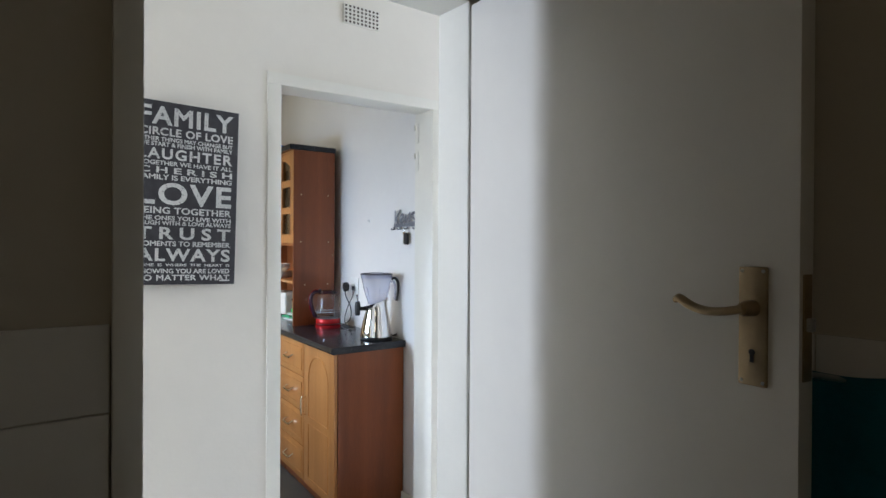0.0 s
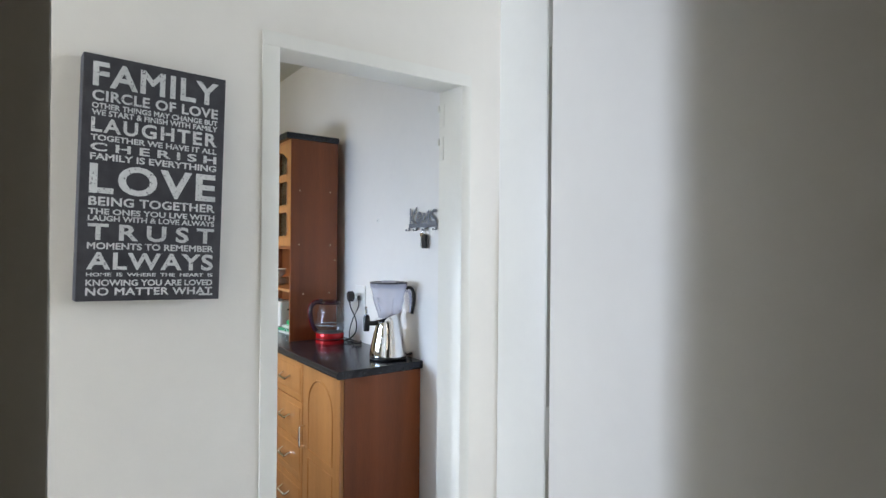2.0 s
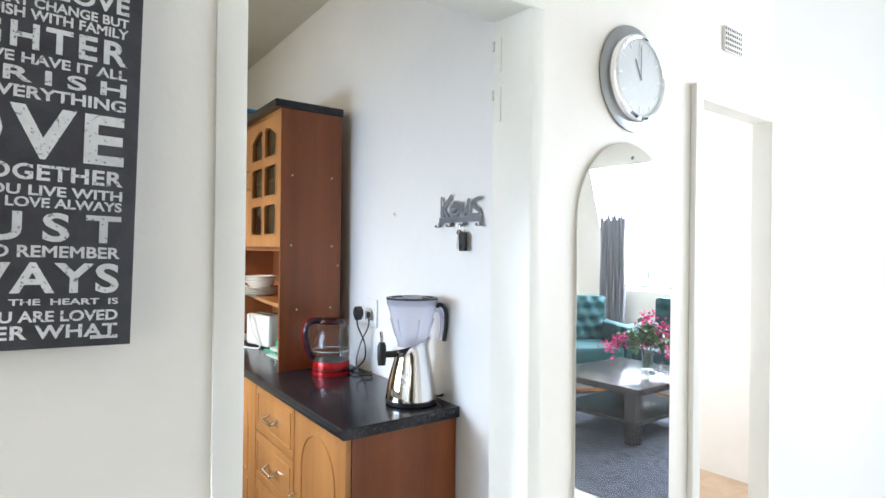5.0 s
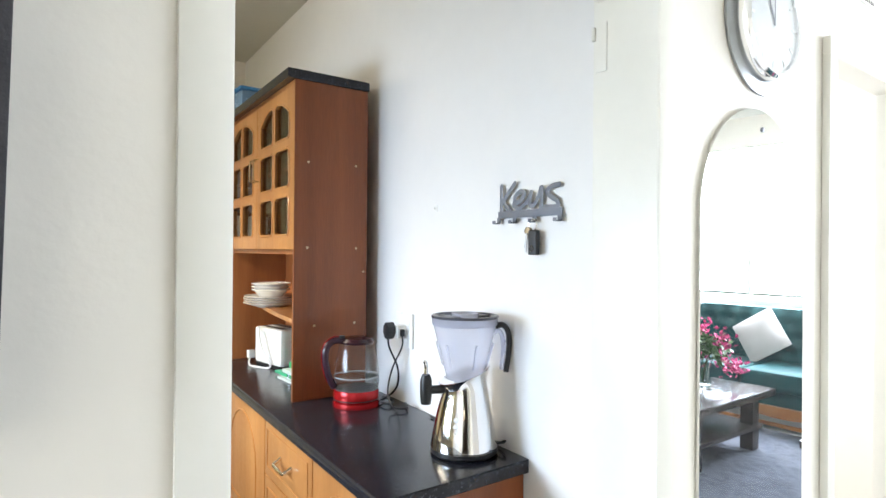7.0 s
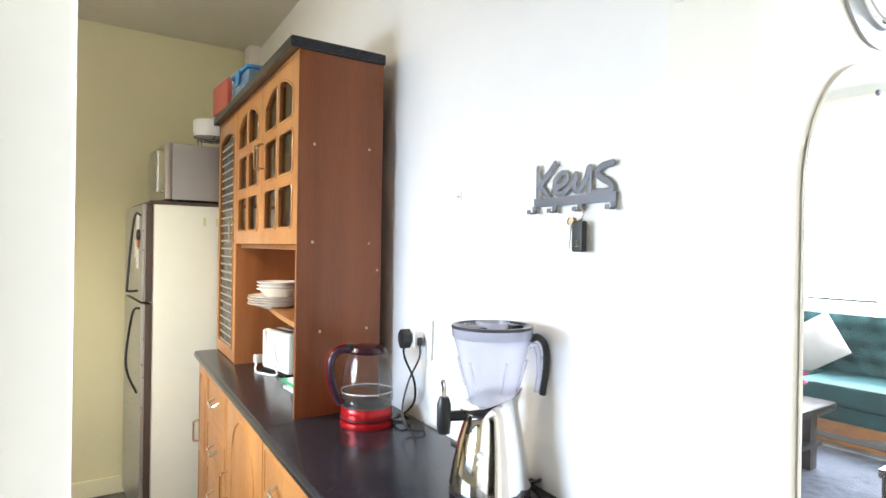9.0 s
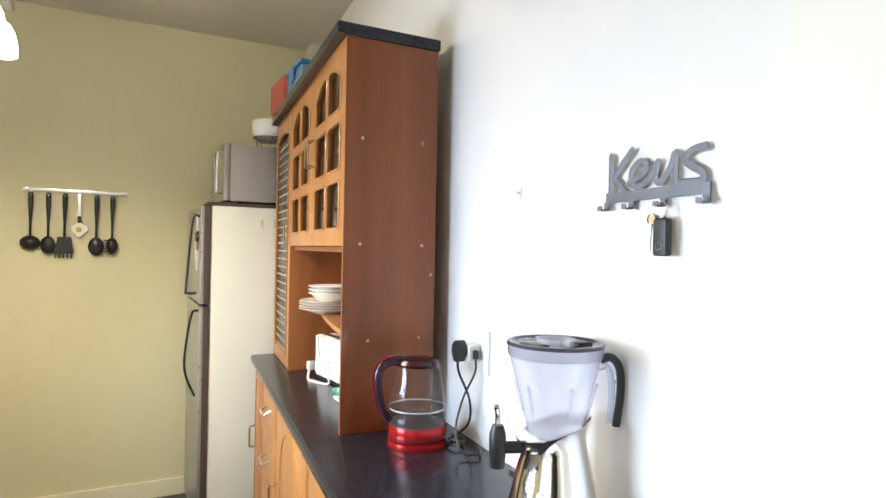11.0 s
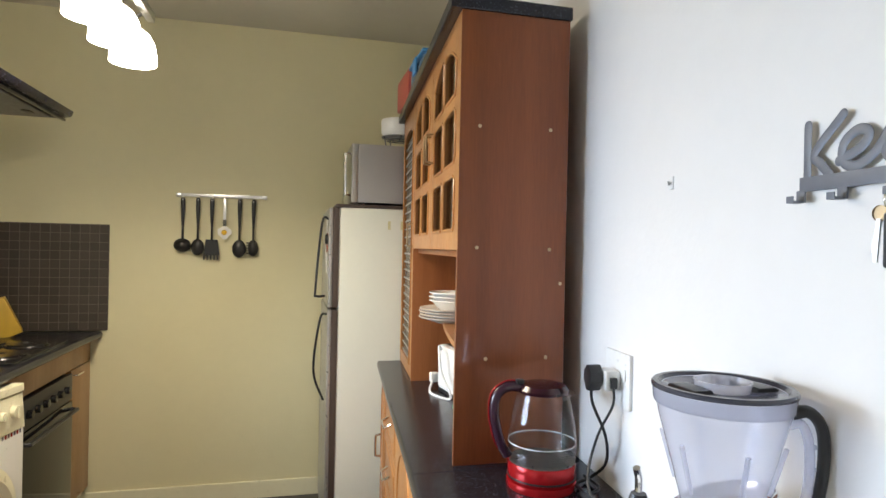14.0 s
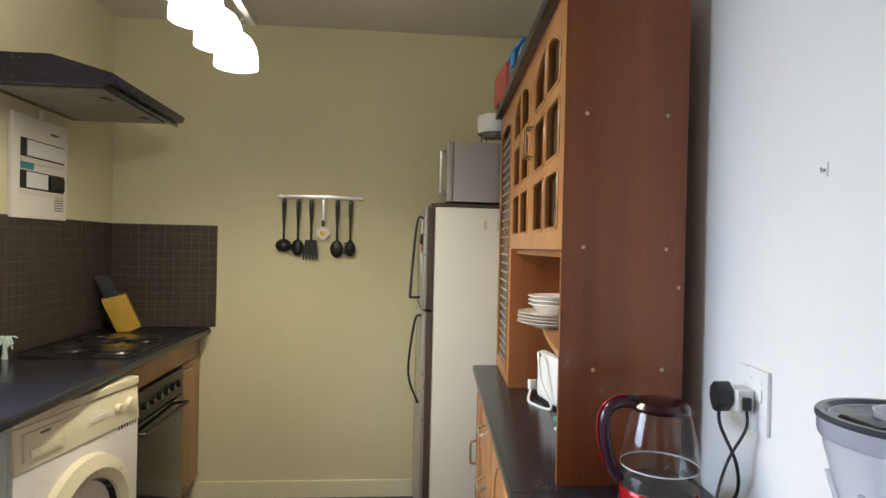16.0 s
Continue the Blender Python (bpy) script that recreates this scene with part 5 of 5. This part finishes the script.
CLOCKSTEEL = material("dull_brushed_steel", (0.30, 0.31, 0.31), 0.38, 0.85, scale=14, vary=0.1)
clock = thing("wall_clock", (2.125, 2.224, 1.953), "round silver wall clock with a pale dial", "clock")
C90 = pose(0, 0, 0, 90, 0, 0)
part("back_rim", moved(lathe([(0.168, 0), (0.168, 0.006), (0.15, 0.012), (0.135, 0.012), (0, 0.012)], 56), C90), CLOCKSTEEL, clock)
part("casing", moved(lathe([(0.138, 0.0125), (0.139, 0.022), (0.134, 0.036), (0.126, 0.041), (0.120, 0.038), (0.119, 0.030), (0, 0.030)], 56), C90), CHROME, clock)
part("dial", moved(lathe([(0.1185, 0.0305), (0.1185, 0.032), (0, 0.032)], 48), C90), material("pale_grey_dial", (0.6, 0.62, 0.62), 0.4), clock)
for k in range(12):
    a = k * math.pi / 6
    part("hour_mark", moved(box((-0.003, -0.001, 0.095), (0.003, 0.001, 0.112)), pose(0, -0.033, 0, 0, math.degrees(a), 0)), WHITEPL, clock, smooth=0)
part("minute_pointer", box((-0.002, -0.036, -0.01), (0.002, -0.0352, 0.10)), GREYMETAL, clock, smooth=0)
part("hour_pointer", moved(box((-0.003, -0.0345, -0.01), (0.003, -0.0338, 0.06)), pose(0, 0, 0, 0, -28, 0)), GREYMETAL, clock, smooth=0)
part("cover_glass", moved(lathe([(0.1195, 0.0375), (0.06, 0.0385), (0, 0.039)], 48), C90), thin_glass("clock_glass", (0.97, 0.97, 0.97), 0.02), clock)

mirror = thing("wall_mirror", (2.105, 2.224, 0.32), "tall frameless arched wall mirror", "mirror")
mw2, mtop = 0.25, 1.747 - 0.32
arch = [(-mw2, 0), (mw2, 0)] + [(mw2 * math.cos(k * math.pi / 24), mtop - mw2 + mw2 * math.sin(k * math.pi / 24)) for k in range(25)]
part("glass", moved(prism(arch, 0.006), pose(0, -0.008, 0)), MIRROR, mirror, smooth=0)
for x, z in ((0.02, mtop - 0.045), (0.02, 0.045)):
    part("screw", moved(lathe([(0.006, 0), (0.005, 0.003), (0, 0.004)], 16), pose(x, -0.008, z, 90, 0, 0)), GREYMETAL, mirror)

hinge = thing("hinge_leaf", (1.557, 2.235, 1.74), "old painted steel hinge on the door frame", "hinge")
for z in (0.0, 0.13):
    part("plate", box((-0.002, -0.004, z), (0.0, 0.02, z + 0.09), 0.0005), FRAMEPAINT, hinge)
    part("knuckle", lathe([(0, z + 0.06), (0.004, z + 0.06), (0.004, z + 0.085), (0, z + 0.085)], 12, (-0.003, 0.025)), FRAMEPAINT, hinge)

# ---- bathroom ----
door = thing("door_bathroom", (0.974, 1.183, 0), "white painted flush door standing open into the bathroom", "door", rz=-5)
part("leaf", box((0.0, -0.852, 0.01), (0.04, -0.012, 2.03), 0.003), DOORPAINT, door)
part("latch_plate", box((0.008, -0.8545, 1.193), (0.032, -0.852, 1.353), 0.001), BRASS, door)
part("latch_bolt", box((0.014, -0.863, 1.268), (0.026, -0.8545, 1.288), 0.002), STEEL, door)
plate = part("handle_plate", box((-0.006, -0.807, 1.176), (0.0, -0.761, 1.363), 0.004), BRASS, door, "dull brass back plate")
part("boss", moved(lathe([(0.013, 0), (0.012, 0.02), (0.009, 0.03), (0, 0.03)], 20), pose(-0.006, -0.784, 1.298, 0, -90, 0)), BRASS, plate)
part("lever", tube([(-0.036, -0.784, 1.298), (-0.045, -0.767, 1.294), (-0.048, -0.737, 1.291), (-0.046, -0.707, 1.296), (-0.046, -0.682, 1.308), (-0.045, -0.674, 1.305)], 0.008, 12, 5, 0.7), BRASS, plate, "curved brass lever")
part("keyhole", moved(lathe([(0.005, 0), (0.005, 0.0012), (0, 0.0012)], 14), pose(-0.006, -0.784, 1.229, 0, -90, 0)), BLACK, plate)
part("keyhole", box((-0.0072, -0.787, 1.213), (-0.006, -0.781, 1.229)), BLACK, plate, smooth=0)
for z in (1.183, 1.356):
    for y in (-0.801, -0.767):
        part("screw", moved(lathe([(0.003, 0), (0.002, 0.001), (0, 0.001)], 10), pose(-0.006, y, z, 0, -90, 0)), STEEL, plate)
for z in (0.25, 1.0, 1.78):
    part("hinge", lathe([(0, z), (0.007, z), (0.007, z + 0.1), (0, z + 0.1)], 14, (0.004, -0.003)), FRAMEPAINT, door)
part("strike_plate", box((0.185, 1.205, 1.19), (0.188, 1.23, 1.36), 0.001), FRAMEPAINT, bpy.data.objects["door_frame_bathroom"])

towel = thing("towel", (1.02, 0.22, 0.535), "teal towel hanging on a steel rail", "towel")
bm = bmesh.new()
rows = []
for j in range(15):
    z = 0.66 * j / 14
    rows.append([bm.verts.new((0.012 * math.sin(i * 0.9) * (1 - 0.5 * j / 14) + 0.006 * math.sin(i * 0.31 + 1), -0.32 + 0.80 * i / 40, z + 0.006 * math.sin(i * 0.5))) for i in range(41)])
for a, b in zip(rows, rows[1:]):
    for i in range(40):
        bm.faces.new((a[i], a[i + 1], b[i + 1], b[i]))
ob = part("cloth", bm, TEAL, towel)
ob.modifiers.new("thick", "SOLIDIFY").thickness = 0.008
trail = thing("towel_rail", (1.06, 0.22, 1.185), "chrome wall-mounted towel rail", "towel rail")
part("bar", tube([(-0.04, -0.36, 0), (-0.04, 0.52, 0)], 0.005, 12, 0), STEEL, trail)
for y in (-0.35, 0.51):
    part("bracket", tube([(-0.04, y, 0), (0, y, 0)], 0.009, 12, 0), CHROME, trail)

# ---- living room ----
rug = thing("rug", (3.3, -0.5, -0.0), "blue-grey shaggy rug on white tiles", "rug")
bm = bmesh.new()
bmesh.ops.create_grid(bm, x_segments=110, y_segments=100, size=0.5)
for v in bm.verts:
    e = min(1.0, 12 * (0.5 - max(abs(v.co.x), abs(v.co.y))) + 0.2)
    v.co = ((v.co.x + 0.5) * 2.3, (v.co.y + 0.5) * 2.08, 0.004 + 0.022 * e * (0.6 + 0.8 * noise.noise(Vector((v.co.x * 60, v.co.y * 55, 0)))))
part("pile", bm, RUG, rug, smooth=60)


def table(name, x0, y0, x1, y1, top, label):
    ob = thing(name, (x0, y0, 0.02), label, "coffee table")
    w, d, t = x1 - x0, y1 - y0, top - 0.02
    part("tabletop", box((0, 0, t - 0.05), (w, d, t), 0.006), DARKWOOD, ob)
    part("shelf", box((0.06, 0.06, 0.15), (w - 0.06, d - 0.06, 0.18), 0.004), DARKWOOD, ob)
    for x in (0.08, w - 0.17):
        for y in (0.08, d - 0.17):
            part("leg", box((x, y, 0), (x + 0.09, y + 0.09, t - 0.0505), 0.004), DARKWOOD, ob)
    return ob


table("coffee_table", 4.1, 0.1, 5.1, 0.95, 0.45, "dark glossy wooden coffee table with a lower shelf")
vase = thing("vase", (4.72, 0.62, 0.4505), "clear glass vase with pink flowers", "vase")
part("glass", lathe([(0, 0), (0.05, 0), (0.055, 0.02), (0.045, 0.1), (0.06, 0.2), (0.057, 0.2), (0.042, 0.1), (0.05, 0.02), (0, 0.012)], 32), GLASS, vase)
LEAF = material("dark_green_leaf", (0.05, 0.12, 0.035), 0.5, scale=10, vary=0.3, random_tint=0.25)
PINK = material("pink_bract", (0.62, 0.05, 0.22), 0.55, scale=20, vary=0.2, random_tint=0.25)


def sprig(count, size, seed, curl):
    rnd = random.Random(seed)
    bm = bmesh.new()
    for _ in range(count):
        p = Vector((rnd.gauss(0, 0.035), rnd.gauss(0, 0.035), rnd.gauss(0, 0.03)))
        r = Euler((rnd.uniform(0, 6.28), rnd.uniform(-1, 1), rnd.uniform(0, 6.28))).to_matrix()
        vs = [bm.verts.new(p + r @ Vector(q) * size) for q in ((0, 0, 0), (0.5, 0.35, curl), (1.1, 0, 0.1), (0.5, -0.35, curl))]
        bm.faces.new((vs[0], vs[1], vs[2])), bm.faces.new((vs[0], vs[2], vs[3]))
    return bm


FLOWER_AT = [(0.2, 0.02, 0.22, 0), (0.13, -0.1, 0.2, 1), (-0.05, 0.16, 0.36, 2), (0.0, -0.02, 0.42, 3), (-0.2, -0.12, 0.26, 4), (0.1, 0.16, 0.16, 5), (0.24, 0.1, 0.14, 6), (-0.26, -0.16, 0.2, 7)]
for x, y, z, k in FLOWER_AT:
    part("stem", tube([(0, 0, 0.03), (x * 0.2, y * 0.2, 0.2), (x, y, z)], 0.003, 6, 4), LEAF, vase)
    part("flower_cluster", moved(sprig(46, 0.035, k, 0.3), pose(x, y, z)), PINK, vase, "pink papery flowers", smooth=0)
for k in range(7):
    a = k * 0.9
    part("leaves", moved(sprig(34, 0.06, 50 + k, 0.15), pose(0.1 * math.cos(a), 0.1 * math.sin(a), 0.24 + 0.03 * (k % 4))), LEAF, vase, "green leaves", smooth=0)


def tufted(w, h, cols, rws, deep=0.05):
    """A buttoned back in y and z that faces -x."""
    bm = bmesh.new()
    n, m = cols * 8, rws * 8
    grid = []
    for j in range(m + 1):
        row = []
        for i in range(n + 1):
            u, v = i / n * cols, j / m * rws
            d = 1e9
            for a in range(-1, cols + 2):
                for b in range(0, rws + 1):
                    d = min(d, math.hypot(u - a - 0.5 * (b % 2), v - b))
            puff = deep * min(1, d * 1.9) ** 0.6
            row.append(bm.verts.new((-puff, w * i / n, h * j / m)))
        grid.append(row)
    for a, b in zip(grid, grid[1:]):
        for i in range(n):
            bm.faces.new((a[i], a[i + 1], b[i + 1], b[i]))
    return bm


def sofa(name, at, rz, width, label):
    ob = thing(name, at, label, "sofa" if width > 1.2 else "armchair", "green seating", rz)
    part("back", box((0.62, 0.08, 0.25), (0.82, width - 0.08, 0.92), 0.06, 4), GREENVELVET, ob)
    part("tufted_back", moved(tufted(width - 0.26, 0.5, max(3, round(width / 0.2)), 4), pose(0.618, 0.13, 0.42)), GREENVELVET, ob, "deep buttoned green velvet back", smooth=60)
    n = max(1, round(width / 0.8))
    for k in range(n):
        a = 0.14 + (width - 0.28) * k / n
        part("seat_cushion", box((0.02, a + 0.004, 0.30), (0.61, a + (width - 0.28) / n - 0.004, 0.46), 0.05, 4), GREENVELVET, ob)
    part("seat_base", box((0.05, 0.08, 0.17), (0.80, width - 0.08, 0.299), 0.02), GREENVELVET, ob)
    for y in (0.0, width - 0.14):
        part("arm", box((0.02, y, 0.17), (0.80, y + 0.14, 0.66), 0.06, 4), GREENVELVET, ob)
    part("front_rail", moved(prism([(0, 0.19)] + [(width * k / 20, 0.10 + 0.055 * math.sin(k / 20 * math.pi * 2) ** 2) for k in range(21)] + [(width, 0.19)], 0.03), pose(0.05, 0, 0, 0, 0, 90)), wood("carved_sofa_wood_" + name, (0.28, 0.11, 0.03), (0.42, 0.19, 0.06), 0.3, "X"), ob, "carved honey wood rail")
    part("stretcher", box((0.03, 0.03, 0.03), (0.06, width - 0.03, 0.06), 0.006), bpy.data.materials["carved_sofa_wood_" + name], ob)
    for x in (0.04, 0.74):
        for y in (0.02, width - 0.09):
            part("leg", box((x, y, -0.0), (x + 0.06, y + 0.06, 0.17), 0.012), bpy.data.materials["carved_sofa_wood_" + name], ob)
    return ob


sofa("sofa", (5.6, -0.35, 0.0), 0, 2.2, "green velvet buttoned sofa with carved wooden base")
sofa("armchair", (4.85, -0.55, 0.0), -60, 0.95, "green velvet buttoned armchair with carved wooden base")
cush = thing("cushion", (6.08, 0.4, 0.44), "pale grey scatter cushion on the green sofa", "cushion", rz=0)
bm = box((-0.06, -0.185, -0.185), (0.06, 0.185, 0.185))
bmesh.ops.subdivide_edges(bm, edges=bm.edges[:], cuts=7, use_grid_fill=True)
for v in bm.verts:
    r = max(abs(v.co.y), abs(v.co.z)) / 0.185
    v.co.x *= max(0.12, 1 - r ** 3)
part("cover", moved(bm, pose(-0.02, 0, 0.245, 0, 14, 0) @ pose(0, 0, 0, 35, 0, 0)), material("pale_grey_linen", (0.5, 0.48, 0.47), 0.85, scale=10, vary=0.08, bump=0.2, bump_scale=150), cush)

curtain = thing("curtain", (6.52, -1.2, 0.28), "grey pleated curtain hanging beside the window", "curtain")
bm = bmesh.new()
rows = []
for j in range(13):
    row = []
    for i in range(61):
        s = i / 60
        row.append(bm.verts.new((0.03 * math.sin(s * 2 * math.pi * 8) * (0.5 + 0.5 * (1 - j / 12)) + 0.008 * math.sin(s * 23 + j), 0.36 * s, 1.75 * j / 12)))
    rows.append(row)
for a, b in zip(rows, rows[1:]):
    for i in range(60):
        bm.faces.new((a[i], a[i + 1], b[i + 1], b[i]))
ob = part("cloth", bm, CURTAIN, curtain, smooth=80)
ob.modifiers.new("thick", "SOLIDIFY").thickness = 0.004
crail = thing("curtain_rail", (6.52, -1.3, 2.05), "white curtain rail above the window", "curtain rail")
part("rail", tube([(0, 0, 0), (0, 3.4, 0)], 0.01, 10, 0), WHITEPL, crail)
for y in (0.05, 1.7, 3.35):
    part("bracket", tube([(0, y, 0), (0.08, y, 0)], 0.008, 8, 0), WHITEPL, crail)

stand = thing("tv_stand", (3.62, 1.70, 0), "low dark glossy television stand against the wall", "tv stand")
part("top", box((0, 0, 0.515), (1.4, 0.48, 0.55), 0.004), DARKWOOD, stand)
part("side", box((0.01, 0.01, 0), (0.04, 0.47, 0.5145), 0.003), DARKWOOD, stand)
part("side", box((1.36, 0.01, 0), (1.39, 0.47, 0.5145), 0.003), DARKWOOD, stand)
part("shelf", box((0.0405, 0.01, 0.25), (1.3595, 0.46, 0.275), 0.003), DARKWOOD, stand)
part("back_board", box((0.0405, 0.461, 0.0), (1.3595, 0.469, 0.5145)), DARKWOOD, stand)
part("floor_board", box((0.0405, 0.01, 0.03), (1.3595, 0.46, 0.055), 0.003), DARKWOOD, stand)
tv = thing("television", (3.70, 1.76, 0.551), "black flat television on the dark stand", "television")
part("screen", box((0.0, -0.02, 0.06), (0.95, 0.02, 0.63), 0.008), BLACKGLOSS, tv)
part("foot", box((0.25, -0.1, 0), (0.6, 0.1, 0.012), 0.004), BLACK, tv)
part("neck", box((0.38, -0.015, 0.012), (0.46, 0.015, 0.0595), 0.004), BLACK, tv)
horn = thing("stadium_horn", (3.72, 2.10, 0.551), "green plastic stadium horn with a yellow bell", "horn")
part("tube", lathe([(0.0, 0.5), (0.012, 0.5), (0.009, 0.47), (0.011, 0.3), (0.018, 0.13), (0.0, 0.13)], 24), material("green_horn_plastic", (0.02, 0.16, 0.07), 0.35), horn)
part("bell", lathe([(0.0185, 0.129), (0.028, 0.06), (0.05, 0.0), (0.046, 0.0), (0.02, 0.07)], 28), material("yellow_horn_plastic", (0.65, 0.45, 0.03), 0.35), horn, "yellow flared bell")
part("mouthpiece", lathe([(0.0125, 0.4985), (0.014, 0.52), (0.010, 0.522), (0, 0.505)], 20), BLACK, horn)

speaker = thing("loudspeaker", (3.88, 2.05, 0.551), "small black loudspeaker on the television stand", "loudspeaker")
part("cabinet", box((0, -0.07, 0), (0.13, 0.07, 0.5), 0.012), BLACK, speaker)
part("grille", box((0.012, -0.078, 0.02), (0.118, -0.0705, 0.48), 0.004), GREYMETAL, speaker)
tower = thing("cd_tower", (3.24, 2.024, 0), "white slim tower filled with compact disc cases", "cd tower")
part("base", box((0, 0, 0), (0.17, 0.165, 0.03), 0.003), WHITEPL, tower)
part("column", box((-0.004, 0.062, 0.0305), (0.16, 0.118, 1.215), 0.003), WHITEPL, tower)
part("top_board", box((-0.012, -0.012, 1.2155), (0.18, 0.182, 1.24), 0.004), GREYMETAL, tower, "dark grey top board")
rnd = random.Random(5)
CDM = [material("cd_case_" + n, c, 0.2, scale=20, vary=0.1) for n, c in (("clear", (0.55, 0.56, 0.58)), ("black", (0.03, 0.03, 0.035)), ("grey", (0.12, 0.12, 0.13)), ("red", (0.5, 0.05, 0.04)))]
cd_mesh = [[mesh_of("cd_case", box((0, 0, 0), (0.142, w, 0.0098), 0.0008, 1), m) for m in CDM] for w in (0.060, 0.042)]
for side in (0, 1):
    z = 0.04
    while z < 1.195:
        if rnd.random() < 0.9:
            k = 3 if 0.27 < z < 0.285 else rnd.choice((0, 1, 1, 2, 2))
            piece("cd_case", cd_mesh[side][k], tower, (0.012 + rnd.uniform(-0.006, 0.008), rnd.uniform(-0.012, 0.0) if side == 0 else 0.119 + rnd.uniform(0, 0.006), z))
        z += 0.0125
photo = thing("photo_frame", (3.232, 2.12, 1.241), "dark photo frame leaning against the wall", "photo frame")
LEAN = pose(0, 0, 0, -17, 0, 0)
for lo, hi in (((0, 0, 0), (0.17, 0.016, 0.02)), ((0, 0, 0.29), (0.17, 0.016, 0.31)), ((0, 0, 0.0205), (0.02, 0.016, 0.2895)), ((0.15, 0, 0.0205), (0.17, 0.016, 0.2895))):
    part("frame_bar", moved(box(lo, hi, 0.002), LEAN), GREYMETAL, photo)
part("picture", moved(box((0.0205, 0.006, 0.0205), (0.1495, 0.01, 0.2895)), LEAN), CERAMIC, photo, "plain pale picture", smooth=0)
charm = thing("hanging_ornament", (3.95, 2.215, 1.55), "pale ribbon ornament with metal charms on the wall", "ornament")
for k in range(3):
    part("ribbon", tube([(0.02 * k - 0.02, -0.004, 0.38), (0.03 * k - 0.04, -0.012, 0.2), (0.012 * k, -0.008, 0.08)], 0.008, 6, 4, 0.25), WHITEPL, charm)
for k in range(7):
    part("charm", moved(box((-0.012, -0.004, -0.012), (0.012, 0.002, 0.014), 0.003), pose(0.03 * math.cos(k * 2.1), -0.006, 0.07 - 0.018 * k, 0, 30 * k, 0)), STEEL if k % 2 else GREYMETAL, charm)
switch = thing("light_switch", (3.95, 2.224, 1.36), "white wall switch plate", "light switch")
part("plate", box((-0.06, -0.008, -0.025), (0.06, 0, 0.025), 0.003), WHITEPL, switch)
for x in (-0.03, 0.0, 0.03):
    part("rocker", box((x - 0.008, -0.012, -0.014), (x + 0.008, -0.0085, 0.014), 0.001), GREYMETAL, switch)

# ---- bedroom seen through the doorway ----
shelf = thing("shoe_rack", (2.75, 4.6, 0), "low white slatted shoe rack", "shoe rack")
part("side", box((0, 0, 0), (0.02, 0.3, 0.85), 0.003), WHITEPL, shelf)
part("side", box((1.0, 0, 0), (1.02, 0.3, 0.85), 0.003), WHITEPL, shelf)
for z in (0.2, 0.5, 0.8):
    part("board", box((0.0205, 0, z), (0.9995, 0.3, z + 0.02), 0.003), WHITEPL, shelf)
for z in (0.52, 0.82):
    for k in range(12):
        part("shoe", box((0.06 + k * 0.075, 0.02, z + 0.001), (0.11 + k * 0.075, 0.26, z + 0.08), 0.02, 3), BLACK if k % 2 else GREYMETAL, shelf, "dark shoe")

# ---- tiles ----
tile = mesh_of("tile", box((0.002, 0.002, -0.006), (0.398, 0.398, 0.0), 0.0015, 1), TILEWHITE)
floor_ob = bpy.data.objects["floor_hall"]
for i in range(14):
    for j in range(12):
        piece("tile", tile, floor_ob, (1.2 + 0.4 * i - 0.0, -2.5 + 0.4 * j - 0.16, 0))
for i in range(8):
    for j in range(2):
        piece("tile", tile, floor_ob, (-2.0 + 0.4 * i, 1.4 + 0.4 * j, 0))
bt = mesh_of("tile", box((0.0015, -0.008, 0.0015), (0.1985, 0.0, 0.1615), 0.0015, 1), BATHTILE)
wn = bpy.data.objects["wall_bathroom_north"]
for i in range(6):
    for j in range(8):
        piece("tile", bt, wn, (0.131 - 0.2 * (i + 1), 1.189, 0.163 * j - 0.054))
we = bpy.data.objects["wall_bathroom_east"]
bte = mesh_of("tile", box((-0.008, 0.0015, 0.0015), (0.0, 0.1985, 0.1615), 0.0015, 1), BATHTILE)
for i in range(9):
    for j in range(8):
        piece("tile", bte, we, (1.059, 1.17 - 0.2 * (i + 1), 0.163 * j - 0.054))
P, PZ, TZ = 0.0458, 0.04625, 0.94
mos = mesh_of("tile", box((0.0014, -0.0025, 0.0014), (P - 0.0014, 0.0, PZ - 0.0014), 0.0008, 1), MOSAIC)
mosw = mesh_of("tile", box((0.0, 0.0014, 0.0014), (0.0025, P - 0.0014, PZ - 0.0014), 0.0008, 1), MOSAIC)
backing = structure("tile_bed_back", box((-0.395, 5.5435, TZ + 0.002), (0.158, 5.549, TZ + 0.557)), MOSAICGROUT, "dark mosaic tile splashback on the end wall", "splashback")
for i in range(12):
    for j in range(12):
        piece("tile", mos, backing, (0.158 - P * (i + 1), 5.5435, TZ + 0.555 - PZ * (j + 1)))
backing2 = structure("tile_bed_side", box((-0.399, 4.51, TZ + 0.002), (-0.3935, 5.543, TZ + 0.557)), MOSAICGROUT, "dark mosaic tile splashback beside the hob", "splashback")
for i in range(14):
    for j in range(12):
        piece("tile", mosw, backing2, (-0.3935, 5.541 - P * (i + 1), TZ + 0.555 - PZ * (j + 1)))
bm = bmesh.new()
for i in range(14, 22):
    for j in range(12):
        box_into(bm, (-0.3935, 5.541 - P * (i + 1) + 0.0014, TZ + 0.555 - PZ * (j + 1) + 0.0014), (-0.391, 5.541 - P * i - 0.0014, TZ + 0.555 - PZ * j - 0.0014))
rest = part("tiles", bm, MOSAIC, backing2, smooth=0)
rest["kind"] = "stuff"
